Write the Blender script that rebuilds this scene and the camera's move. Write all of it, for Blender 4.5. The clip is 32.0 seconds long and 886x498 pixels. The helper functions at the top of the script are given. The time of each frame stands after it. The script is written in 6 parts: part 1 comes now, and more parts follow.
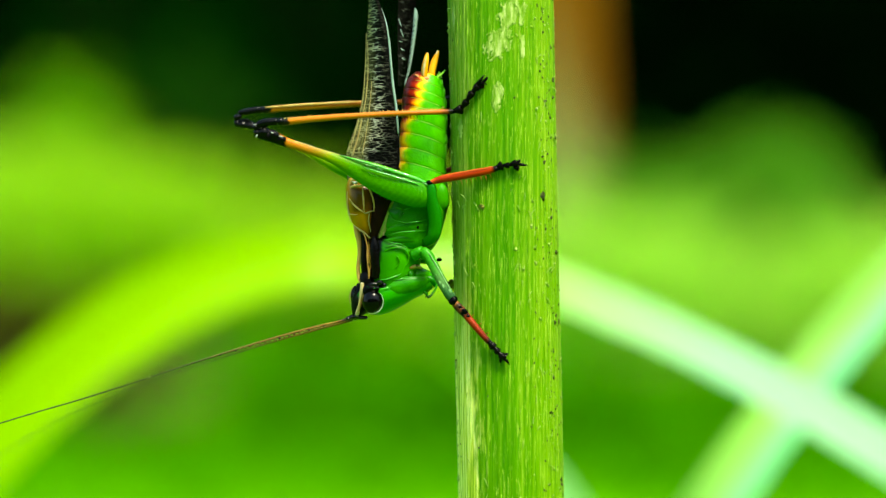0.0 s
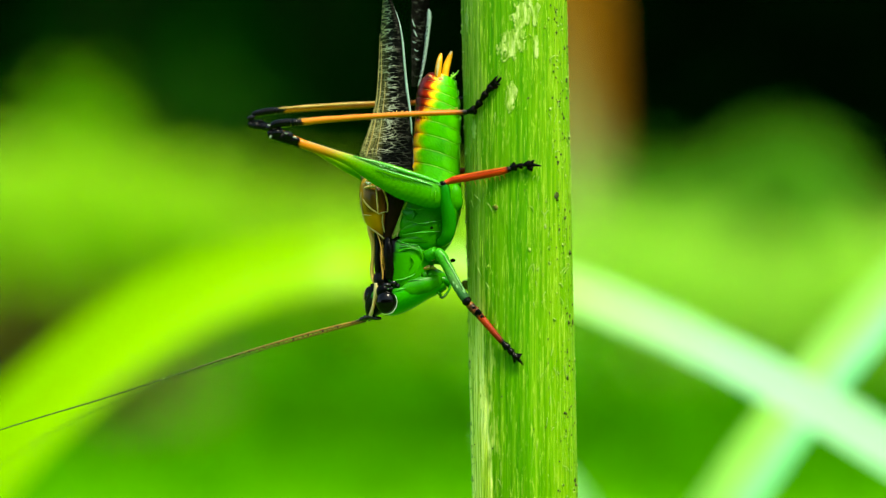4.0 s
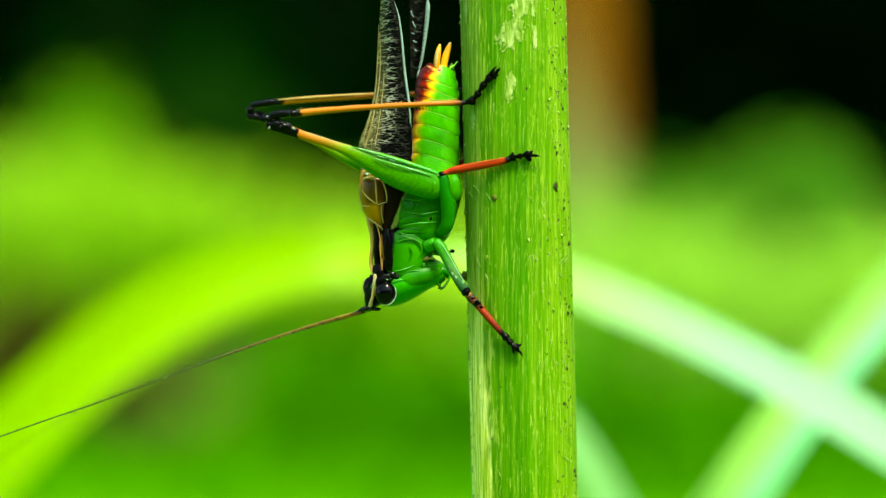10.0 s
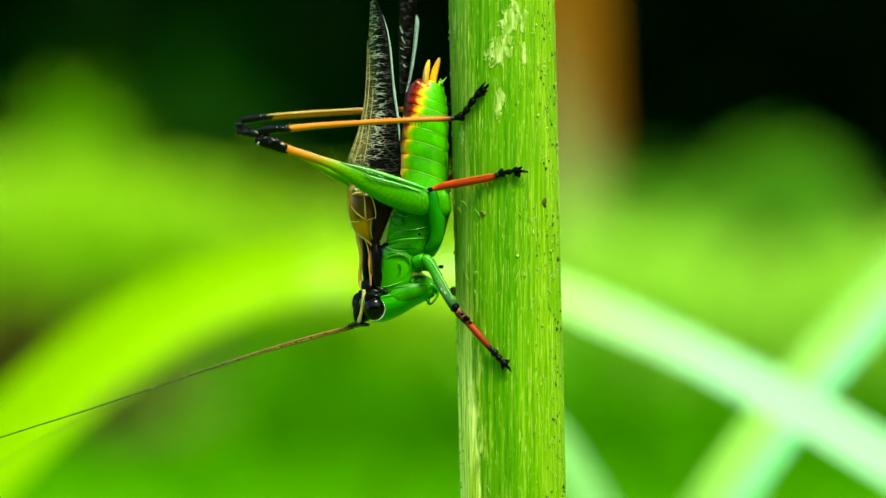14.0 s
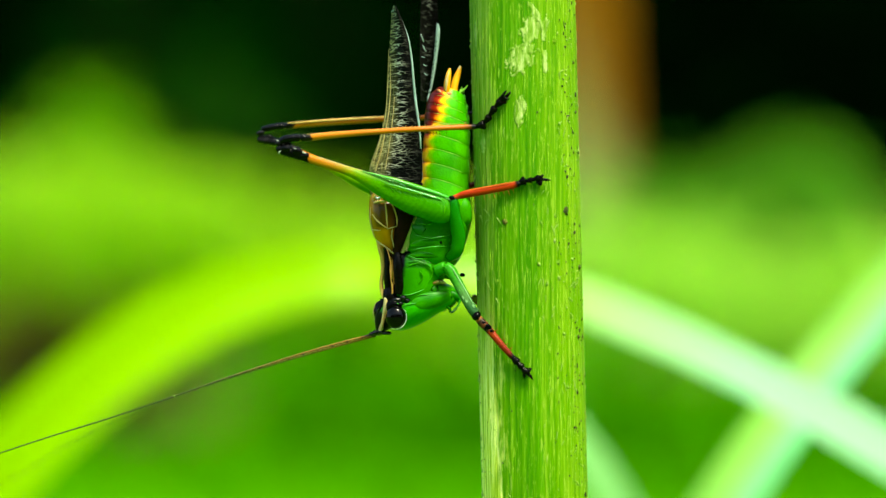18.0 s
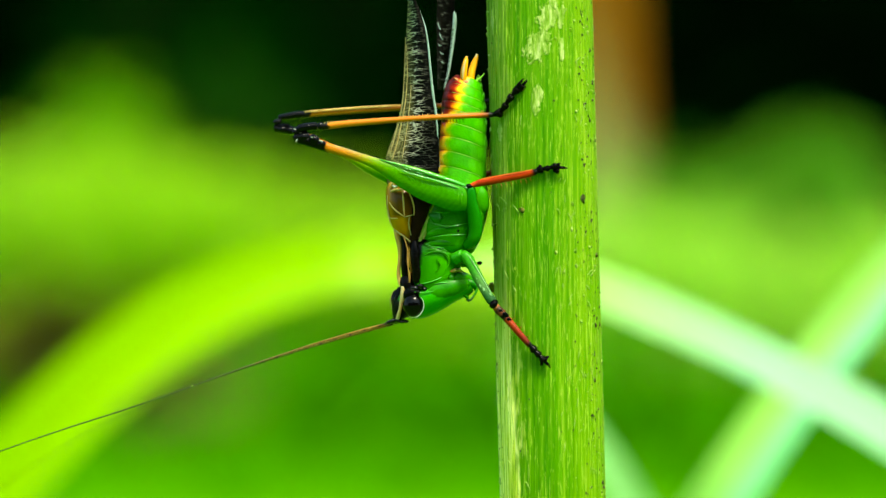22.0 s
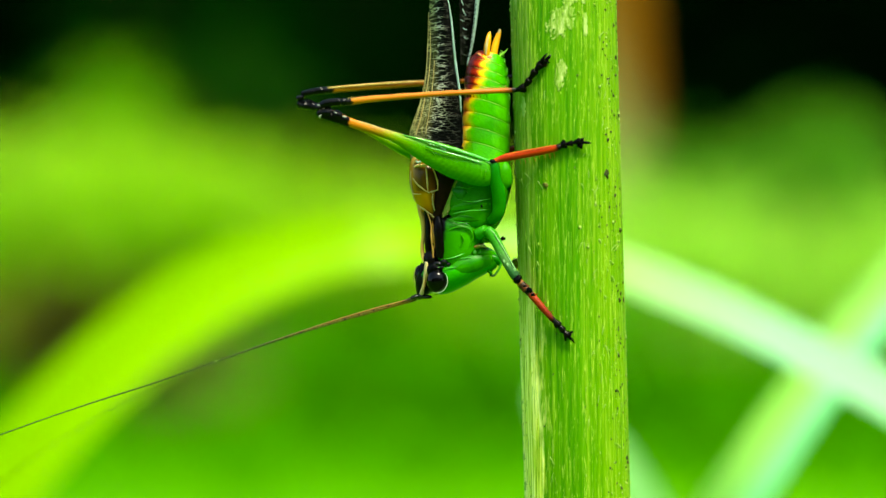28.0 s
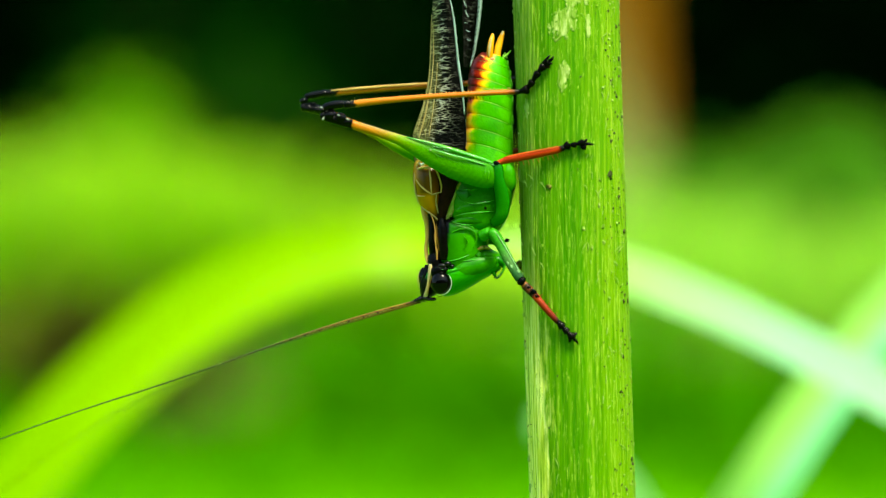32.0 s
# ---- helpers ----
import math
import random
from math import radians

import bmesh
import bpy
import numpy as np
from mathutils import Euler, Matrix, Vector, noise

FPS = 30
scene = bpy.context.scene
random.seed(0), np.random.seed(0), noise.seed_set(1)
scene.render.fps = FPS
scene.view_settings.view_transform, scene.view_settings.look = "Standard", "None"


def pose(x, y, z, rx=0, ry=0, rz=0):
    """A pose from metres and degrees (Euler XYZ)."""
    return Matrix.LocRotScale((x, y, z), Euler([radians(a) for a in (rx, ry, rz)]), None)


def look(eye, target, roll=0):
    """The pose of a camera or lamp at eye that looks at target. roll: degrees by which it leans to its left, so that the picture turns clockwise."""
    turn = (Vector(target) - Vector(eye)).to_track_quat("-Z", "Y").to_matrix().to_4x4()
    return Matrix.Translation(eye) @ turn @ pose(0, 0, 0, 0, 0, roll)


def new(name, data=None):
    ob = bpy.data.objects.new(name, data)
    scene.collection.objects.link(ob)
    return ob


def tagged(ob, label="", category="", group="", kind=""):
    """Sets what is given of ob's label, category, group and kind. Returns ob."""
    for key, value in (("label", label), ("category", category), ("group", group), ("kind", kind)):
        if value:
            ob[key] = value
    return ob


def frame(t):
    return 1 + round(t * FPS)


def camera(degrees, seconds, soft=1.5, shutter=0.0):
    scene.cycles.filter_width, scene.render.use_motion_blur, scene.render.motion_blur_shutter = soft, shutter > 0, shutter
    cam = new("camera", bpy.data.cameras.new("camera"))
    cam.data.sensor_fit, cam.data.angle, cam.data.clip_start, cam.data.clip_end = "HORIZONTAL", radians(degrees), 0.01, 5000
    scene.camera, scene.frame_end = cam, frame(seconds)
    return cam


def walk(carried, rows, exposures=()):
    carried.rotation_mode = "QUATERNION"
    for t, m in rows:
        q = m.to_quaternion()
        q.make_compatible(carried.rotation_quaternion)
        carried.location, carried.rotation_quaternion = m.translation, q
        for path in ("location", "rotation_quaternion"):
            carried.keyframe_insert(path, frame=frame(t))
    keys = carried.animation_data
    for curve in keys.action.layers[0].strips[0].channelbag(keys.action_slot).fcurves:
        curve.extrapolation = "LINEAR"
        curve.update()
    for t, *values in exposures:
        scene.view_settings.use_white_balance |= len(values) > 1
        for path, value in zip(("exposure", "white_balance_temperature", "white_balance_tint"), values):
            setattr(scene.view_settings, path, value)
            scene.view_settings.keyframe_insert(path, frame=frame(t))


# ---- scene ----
cam = camera(20.4, 32.0, soft=1.35)
cam.data.dof.use_dof = True
cam.data.dof.focus_distance = 0.1735
cam.data.dof.aperture_fstop = 14.5
walk(cam, [
    (0.0, look((-0.000193, -0.175, 0.299739), (0.002001, 0.0, 0.299002), 0.36)),
    (0.5, look((0.000038, -0.175, 0.300232), (0.002156, 0.0, 0.299527), 0.40)),
    (1.0, look((-0.000257, -0.175, 0.300346), (0.001826, 0.0, 0.299727), 0.41)),
    (1.5, look((-0.000211, -0.175, 0.300357), (0.001763, 0.0, 0.299767), 0.47)),
    (2.0, look((-0.000380, -0.175, 0.299729), (0.001463, 0.0, 0.299178), 0.51)),
    (2.5, look((-0.000380, -0.175, 0.299679), (0.001372, 0.0, 0.299158), 0.49)),
    (3.0, look((-0.000300, -0.175, 0.299440), (0.001408, 0.0, 0.299002), 0.44)),
    (3.5, look((-0.000325, -0.175, 0.299404), (0.001263, 0.0, 0.299012), 0.36)),
    (5.5, look((-0.000606, -0.175, 0.299636), (0.000321, 0.0, 0.299158), 0.35)),
    (6.0, look((-0.000647, -0.175, 0.298761), (0.000129, 0.0, 0.298234), 0.39)),
    (6.5, look((-0.000559, -0.175, 0.298379), (0.000136, 0.0, 0.297824), 0.38)),
    (7.0, look((-0.000189, -0.175, 0.298586), (0.000452, 0.0, 0.298062), 0.40)),
    (7.5, look((-0.000916, -0.175, 0.298616), (-0.000231, 0.0, 0.298115), 0.43)),
    (8.0, look((-0.001164, -0.175, 0.298792), (-0.000515, 0.0, 0.298274), 0.56)),
    (8.5, look((-0.001041, -0.175, 0.298413), (-0.000494, 0.0, 0.297942), 0.61)),
    (9.0, look((-0.000435, -0.175, 0.298426), (0.000034, 0.0, 0.298066), 0.51)),
    (9.5, look((-0.000404, -0.175, 0.298971), (0.000155, 0.0, 0.298830), 0.32)),
    (10.0, look((0.000408, -0.175, 0.298400), (0.001089, 0.0, 0.298395), 0.20)),
    (10.5, look((-0.000243, -0.175, 0.298230), (0.000633, 0.0, 0.298333), 0.14)),
    (11.0, look((-0.000263, -0.175, 0.298564), (0.000854, 0.0, 0.298749), 0.12)),
    (11.5, look((0.000182, -0.175, 0.298897), (0.001342, 0.0, 0.299131), 0.08)),
    (12.0, look((0.000407, -0.175, 0.298814), (0.001644, 0.0, 0.299054), 0.08)),
    (12.5, look((0.000142, -0.175, 0.298979), (0.001460, 0.0, 0.299258), 0.14)),
    (13.0, look((-0.000198, -0.175, 0.298981), (0.001242, 0.0, 0.299257), 0.19)),
    (13.5, look((-0.000045, -0.175, 0.299208), (0.001506, 0.0, 0.299519), 0.21)),
    (14.0, look((0.000222, -0.175, 0.299110), (0.001876, 0.0, 0.299506), 0.24)),
    (14.5, look((0.000110, -0.175, 0.299426), (0.001682, 0.0, 0.299779), 0.24)),
    (16.5, look((0.000670, -0.175, 0.300052), (0.001660, 0.0, 0.300264), 0.14)),
    (17.0, look((0.000093, -0.175, 0.300339), (0.000950, 0.0, 0.300485), 0.12)),
    (17.5, look((-0.000075, -0.175, 0.300023), (0.000541, 0.0, 0.300154), 0.12)),
    (18.0, look((-0.000099, -0.175, 0.300019), (0.000350, 0.0, 0.300078), 0.14)),
    (18.5, look((0.000182, -0.175, 0.299897), (0.000400, 0.0, 0.299903), 0.10)),
    (19.0, look((-0.000000, -0.175, 0.300000), (-0.000000, 0.0, 0.300000), 0.12)),
    (19.5, look((-0.000316, -0.175, 0.299845), (-0.000387, 0.0, 0.299806), 0.11)),
    (20.0, look((-0.000965, -0.175, 0.300365), (-0.001102, 0.0, 0.300295), 0.18)),
    (20.5, look((-0.000792, -0.175, 0.299945), (-0.001048, 0.0, 0.299743), 0.16)),
    (21.0, look((-0.000508, -0.175, 0.299527), (-0.000898, 0.0, 0.299169), 0.10)),
    (21.5, look((-0.000448, -0.175, 0.299724), (-0.000910, 0.0, 0.299285), 0.04)),
    (22.0, look((-0.000286, -0.175, 0.299823), (-0.000862, 0.0, 0.299242), 0.03)),
    (22.5, look((-0.000247, -0.175, 0.300007), (-0.000997, 0.0, 0.299340), 0.06)),
    (23.0, look((-0.000338, -0.175, 0.299853), (-0.001353, 0.0, 0.299182), 0.04)),
    (23.5, look((-0.000563, -0.175, 0.300415), (-0.001642, 0.0, 0.299713), 0.00)),
    (24.0, look((-0.000450, -0.175, 0.300292), (-0.001537, 0.0, 0.299648), 0.00)),
    (24.5, look((-0.000523, -0.175, 0.300353), (-0.001649, 0.0, 0.299668), 0.01)),
    (25.0, look((-0.000687, -0.175, 0.300552), (-0.001831, 0.0, 0.299841), -0.01)),
    (25.5, look((-0.001166, -0.175, 0.301094), (-0.002319, 0.0, 0.300218), -0.02)),
    (27.5, look((-0.001203, -0.175, 0.299262), (-0.002400, 0.0, 0.297678), -0.13)),
    (28.0, look((-0.001323, -0.175, 0.299229), (-0.002534, 0.0, 0.297507), -0.09)),
    (28.5, look((-0.000998, -0.175, 0.298690), (-0.002325, 0.0, 0.296891), -0.08)),
    (29.0, look((-0.000833, -0.175, 0.298279), (-0.002230, 0.0, 0.296441), -0.14)),
    (29.5, look((-0.000478, -0.175, 0.298383), (-0.002040, 0.0, 0.296632), -0.25)),
    (30.0, look((-0.000492, -0.175, 0.298405), (-0.002164, 0.0, 0.296696), -0.26)),
    (30.5, look((-0.000257, -0.175, 0.297748), (-0.002011, 0.0, 0.296025), -0.19)),
    (31.0, look((-0.000812, -0.175, 0.297961), (-0.002662, 0.0, 0.296345), -0.23)),
    (31.5, look((-0.000970, -0.175, 0.298722), (-0.002983, 0.0, 0.297467), -0.26)),
    (32.0, look((-0.000663, -0.175, 0.298602), (-0.002814, 0.0, 0.297658), -0.34)),
], exposures=[(0.0, 1.54, 7300, -8), (32.0, 1.54, 7300, -8)])


# ---- light ----
SUN_ELEVATION, SUN_AZIMUTH = 60.0, 146.0     # azimuth: degrees from straight ahead towards the right
world = bpy.data.worlds.new("world")
scene.world = world
world.use_nodes = True
wn, wl = world.node_tree.nodes, world.node_tree.links
sky = wn.new("ShaderNodeTexSky")
sky.sky_type = "NISHITA"
sky.sun_disc = False
sky.sun_elevation, sky.sun_rotation = radians(SUN_ELEVATION), radians(SUN_AZIMUTH)
sky.air_density, sky.dust_density, sky.ozone_density = 1.0, 2.0, 1.0
wl.new(sky.outputs["Color"], wn["Background"].inputs["Color"])
wn["Background"].inputs["Strength"].default_value = 0.19

sun = new("sun", bpy.data.lights.new("sun", "SUN"))
sun.data.energy, sun.data.angle, sun.data.color = 3.3, radians(16.0), (1.0, 0.93, 0.80)
a, e = radians(SUN_AZIMUTH), radians(SUN_ELEVATION)
SUN_WAY = Vector((math.sin(a) * math.cos(e), math.cos(a) * math.cos(e), math.sin(e)))
sun.matrix_world = look(SUN_WAY * 20, (0, 0, 0))


# ---- materials ----
def mat(name):
    m = bpy.data.materials.new(name)
    m.use_nodes = True
    nt = m.node_tree
    return m, nt, nt.nodes["Principled BSDF"]


def node(nt, kind, **values):
    n = nt.nodes.new(kind)
    for k, v in values.items():
        n.inputs[k].default_value = v
    return n


def coords(nt, scale, source="Object"):
    tc, mp = nt.nodes.new("ShaderNodeTexCoord"), nt.nodes.new("ShaderNodeMapping")
    mp.inputs["Scale"].default_value = scale
    nt.links.new(tc.outputs[source], mp.inputs["Vector"])
    return mp.outputs["Vector"]


def noise_tex(nt, vec, scale=1.0, detail=4.0, rough=0.6):
    n = node(nt, "ShaderNodeTexNoise", Scale=scale, Detail=detail, Roughness=rough)
    nt.links.new(vec, n.inputs["Vector"])
    return n.outputs["Fac"]


def ramp(nt, fac, stops):
    r = nt.nodes.new("ShaderNodeValToRGB")
    els = r.color_ramp.elements
    while len(els) < len(stops):
        els.new(0.5)
    for el, (p, c) in zip(els, stops):
        el.position, el.color = p, (*c, 1) if len(c) == 3 else c
    nt.links.new(fac, r.inputs["Fac"])
    return r.outputs["Color"]


def blend(nt, fac, c1, c2, mode="MIX"):
    m = nt.nodes.new("ShaderNodeMix")
    m.data_type, m.blend_type = "RGBA", mode
    for sock, v in ((m.inputs[0], fac), (m.inputs[6], c1), (m.inputs[7], c2)):
        if isinstance(v, (int, float)):
            sock.default_value = v
        elif isinstance(v, tuple):
            sock.default_value = (*v, 1)
        else:
            nt.links.new(v, sock)
    return m.outputs[2]


def sums(nt, op, a_, b_):
    m = nt.nodes.new("ShaderNodeMath")
    m.operation = op
    for sock, v in zip(m.inputs, (a_, b_)):
        if isinstance(v, (int, float)):
            sock.default_value = v
        else:
            nt.links.new(v, sock)
    return m.outputs[0]


def bump(nt, bsdf, height, strength, distance):
    b = node(nt, "ShaderNodeBump", Strength=strength, Distance=distance)
    nt.links.new(height, b.inputs["Height"])
    nt.links.new(b.outputs["Normal"], bsdf.inputs["Normal"])


def uv_axes(nt):
    uv, s = nt.nodes.new("ShaderNodeUVMap"), nt.nodes.new("ShaderNodeSeparateXYZ")
    nt.links.new(uv.outputs["UV"], s.inputs["Vector"])
    return s.outputs["X"], s.outputs["Y"], uv.outputs["UV"]


def cuticle(name, stops=None, across=None, rough=0.26, grain=0.14, sub=0.0, spec=0.17, rows=0.0, relief=0.16, fine=0.12):
    """Insect skin: colour stops along the part (v), or across it (u), with fine mottling and pits."""
    m, nt, b = mat(name)
    u, v, uv = uv_axes(nt)
    vec = coords(nt, (1000, 1000, 1000))
    n1, n2 = noise_tex(nt, vec, 1.6, 3), noise_tex(nt, vec, 9.0, 3)
    base = ramp(nt, sums(nt, "ADD", v if across is None else u, sums(nt, "MULTIPLY", sums(nt, "SUBTRACT", n1, 0.5), 0.10)), stops or across)
    base = blend(nt, grain, base, ramp(nt, n2, [(0.3, (0.0, 0.0, 0.0)), (0.7, (1, 1, 1))]), "OVERLAY")
    nt.links.new(base, b.inputs["Base Color"])
    b.inputs["Roughness"].default_value = rough
    b.inputs["Specular IOR Level"].default_value = spec
    if sub:
        b.inputs["Subsurface Weight"].default_value = sub
        b.inputs["Subsurface Radius"].default_value = (0.3, 0.6, 0.1)
        b.inputs["Subsurface Scale"].default_value = 0.0006
    n3 = noise_tex(nt, vec, 30.0, 2)
    height = sums(nt, "ADD", sums(nt, "ADD", n1, n2), sums(nt, "MULTIPLY", n3, fine))
    if rows:
        w = sums(nt, "SINE", sums(nt, "ADD", sums(nt, "MULTIPLY", v, rows * 6.283), sums(nt, "MULTIPLY", sums(nt, "ABSOLUTE", sums(nt, "SUBTRACT", u, 0.45), 0), 14.0)), 0)
        height = sums(nt, "ADD", height, sums(nt, "MULTIPLY", w, 0.12))
        nt.links.new(blend(nt, sums(nt, "MULTIPLY", ramp(nt, v, [(0.48, (0, 0, 0)), (0.6, (0.03, 0.03, 0.03))]), sums(nt, "ADD", w, 1.0)), base, (0.10, 0.42, 0.03)), b.inputs["Base Color"])
    bump(nt, b, height, relief, 0.00008)
    return m


def blade_mat(name, front, thru, gloss=0.35, amount=0.5, vein=400.0, stain=(0.2, 0.17, 0.02), shaded_half=None, tip=None):
    """Leaf: diffuse and translucent halves with parallel veins along the blade and a waxy gloss."""
    m, nt, b = mat(name)
    u, v, uv = uv_axes(nt)
    mp = nt.nodes.new("ShaderNodeMapping")
    mp.inputs["Scale"].default_value = (vein / 10, 3, 1)
    nt.links.new(uv, mp.inputs["Vector"])
    n = noise_tex(nt, mp.outputs["Vector"], 1.0, 3)
    big = noise_tex(nt, coords(nt, (30, 30, 30)), 1.0, 3)
    c = blend(nt, sums(nt, "MULTIPLY", n, 0.5), front, tuple(x * 0.55 for x in front))
    c = blend(nt, ramp(nt, big, [(0.62, (0, 0, 0)), (0.8, (0.5, 0.5, 0.5))]), c, stain)
    if tip:
        c = blend(nt, ramp(nt, v, [(0.52, (0, 0, 0)), (0.80, (1, 1, 1))]), c, tip)
    # one half of a folded blade tinted to show its shading
    if shaded_half:
        c = blend(nt, ramp(nt, u, [(0.45, (0, 0, 0)), (0.8, (1, 1, 1))]), c, shaded_half)
    nt.links.new(c, b.inputs["Base Color"])
    b.inputs["Roughness"].default_value = gloss
    b.inputs["Specular IOR Level"].default_value = 0.2
    t = nt.nodes.new("ShaderNodeBsdfTranslucent")
    t.inputs["Color"].default_value = (*thru, 1)
    mx = nt.nodes.new("ShaderNodeMixShader")
    mx.inputs[0].default_value = amount
    nt.links.new(b.outputs[0], mx.inputs[1])
    nt.links.new(t.outputs[0], mx.inputs[2])
    nt.links.new(mx.outputs[0], nt.nodes["Material Output"].inputs["Surface"])
    bump(nt, b, n, 0.3, 0.0004)
    return m


def leaf_mat(name, c1, c2, thru, amount=0.45, rough=0.45, spec=0.04):
    """Foliage of many leaves, each a little different."""
    m, nt, b = mat(name)
    g = nt.nodes.new("ShaderNodeNewGeometry")
    c = ramp(nt, g.outputs["Random Per Island"], [(0.0, c1), (1.0, c2)])
    n = noise_tex(nt, coords(nt, (9, 9, 9)), 1.0, 3)
    c = blend(nt, sums(nt, "MULTIPLY", n, 0.5), c, tuple(x * 0.5 for x in c1))
    nt.links.new(c, b.inputs["Base Color"])
    b.inputs["Roughness"].default_value = rough
    b.inputs["Specular IOR Level"].default_value = spec
    t = nt.nodes.new("ShaderNodeBsdfTranslucent")
    t.inputs["Color"].default_value = (*thru, 1)
    mx = nt.nodes.new("ShaderNodeMixShader")
    mx.inputs[0].default_value = amount
    nt.links.new(b.outputs[0], mx.inputs[1])
    nt.links.new(t.outputs[0], mx.inputs[2])
    nt.links.new(mx.outputs[0], nt.nodes["Material Output"].inputs["Surface"])
    return m


def plain(name, c, rough=0.5, c2=None, scale=2000.0, spec=0.12):
    m, nt, b = mat(name)
    n = noise_tex(nt, coords(nt, (scale, scale, scale)), 1.0, 3)
    nt.links.new(ramp(nt, n, [(0.3, c), (0.7, c2 or tuple(x * 0.6 for x in c))]), b.inputs["Base Color"])
    b.inputs["Roughness"].default_value = rough
    b.inputs["Specular IOR Level"].default_value = spec
    bump(nt, b, n, 0.3, 0.1 / scale)
    return m


GREEN, DEEP = (0.028, 0.21, 0.002), (0.012, 0.12, 0.002)
BLACK, ORANGE, RED = (0.0006, 0.0006, 0.0006), (0.36, 0.118, 0.006), (0.25, 0.018, 0.003)

m_head = cuticle("green_head", [(0.0, BLACK), (0.19, BLACK), (0.22, (0.016, 0.18, 0.002)), (0.5, (0.016, 0.21, 0.002)), (1.0, (0.03, 0.23, 0.002))], sub=0.15, spec=0.07, rough=0.36)
m_thorax = cuticle("green_thorax", [(0.0, GREEN), (0.45, DEEP), (0.8, GREEN), (1.0, (0.03, 0.28, 0.004))], sub=0.1, spec=0.10, rough=0.3)
m_pronotum = cuticle("pronotum_stripes", across=[(0.0, (0.55, 0.27, 0.04)), (0.05, (0.5, 0.24, 0.04)), (0.07, BLACK), (0.10, BLACK), (0.12, (0.45, 0.22, 0.03)), (0.16, (0.4, 0.17, 0.03)), (0.18, BLACK), (0.31, BLACK), (0.36, DEEP), (0.7, GREEN), (1.0, (0.03, 0.24, 0.004))], sub=0.08, spec=0.09)
m_abdomen, nt_, b_ = mat("abdomen_bands")
u_, v_, uv_ = uv_axes(nt_)
sep_ = nt_.nodes.new("ShaderNodeSeparateXYZ")
nt_.links.new(coords(nt_, (1000, 1000, 1000)), sep_.inputs["Vector"])
n_, n2_ = noise_tex(nt_, coords(nt_, (1000, 1000, 1000)), 2.2, 3), noise_tex(nt_, coords(nt_, (1000, 1000, 1000)), 9.0, 3)
red_ = ramp(nt_, sums(nt_, "MULTIPLY", sep_.outputs["Z"], 0.1), [(0.10, (0.02, 0.02, 0.02)), (0.40, (0.08, 0.08, 0.08)), (0.50, (0.20, 0.20, 0.20)), (0.58, (0.34, 0.34, 0.34)), (0.75, (0.38, 0.38, 0.38))])
tooth_ = sums(nt_, "MULTIPLY", sums(nt_, "SINE", sums(nt_, "MULTIPLY", v_, 3.1416), 0), 0.10)
c_ = sums(nt_, "ADD", sums(nt_, "SUBTRACT", sums(nt_, "ADD", u_, tooth_), red_), sums(nt_, "MULTIPLY", sums(nt_, "SUBTRACT", n_, 0.5), 0.16))
c_ = ramp(nt_, sums(nt_, "ADD", c_, 0.3), [(0.12, (0.06, 0.003, 0.001)), (0.26, (0.24, 0.011, 0.002)), (0.32, (0.60, 0.14, 0.004)), (0.36, (0.74, 0.36, 0.006)), (0.42, (0.66, 0.46, 0.008)), (0.49, (0.20, 0.40, 0.005)), (0.58, (0.052, 0.32, 0.002)), (0.95, (0.032, 0.26, 0.002)), (1.0, (0.05, 0.30, 0.004))])
nt_.links.new(blend(nt_, 0.14, c_, ramp(nt_, n2_, [(0.3, (0, 0, 0)), (0.7, (1, 1, 1))]), "OVERLAY"), b_.inputs["Base Color"])
b_.inputs["Roughness"].default_value = 0.34
b_.inputs["Specular IOR Level"].default_value = 0.14
b_.inputs["Subsurface Weight"].default_value = 0.1
b_.inputs["Subsurface Radius"].default_value = (0.3, 0.6, 0.1)
b_.inputs["Subsurface Scale"].default_value = 0.0005
bump(nt_, b_, sums(nt_, "ADD", n_, sums(nt_, "MULTIPLY", n2_, 0.4)), 0.35, 0.00012)
m_gloss = cuticle("shining_green", [(0.0, GREEN), (1.0, (0.05, 0.34, 0.02))], rough=0.12, spec=0.9, relief=0.5)
m_painted_glint = cuticle("glint_painted_green", [(0.0, (0.20, 0.46, 0.16)), (1.0, (0.26, 0.50, 0.20))], rough=0.12, spec=0.7, relief=0.5)
m_hip = cuticle("hip_skin", [(0.0, (0.03, 0.22, 0.003)), (1.0, (0.02, 0.18, 0.002))], rough=0.4, spec=0.06)
m_dusk = cuticle("dusky_green_skin", [(0.0, (0.010, 0.120, 0.003)), (1.0, (0.008, 0.105, 0.002))], rough=0.3)
m_femur_rib = cuticle("femur_rib_skin", [(0.0, (0.05, 0.22, 0.004)), (1.0, (0.035, 0.20, 0.003))], rough=0.25, spec=0.3)
m_stripe = plain("back_stripe", (0.52, 0.32, 0.08), 0.35, (0.34, 0.17, 0.03), 700.0)
m_knee_glint = plain("knee_glint_paint", (0.30, 0.33, 0.30), 0.3, (0.12, 0.14, 0.12), 3000.0)
m_tan = plain("tan_line", (0.36, 0.20, 0.05), 0.4, (0.22, 0.10, 0.02), 1400.0)
m_endplate = plain("wrinkled_end_plate", (0.16, 0.045, 0.012), 0.4, (0.42, 0.20, 0.07), 1800.0)
m_belly = plain("belly_membrane", (0.045, 0.27, 0.006), 0.45, (0.10, 0.33, 0.025), 1500.0)
m_umber = plain("dark_umber", (0.016, 0.005, 0.002), 0.5, (0.003, 0.002, 0.001), 700.0, 0.03)
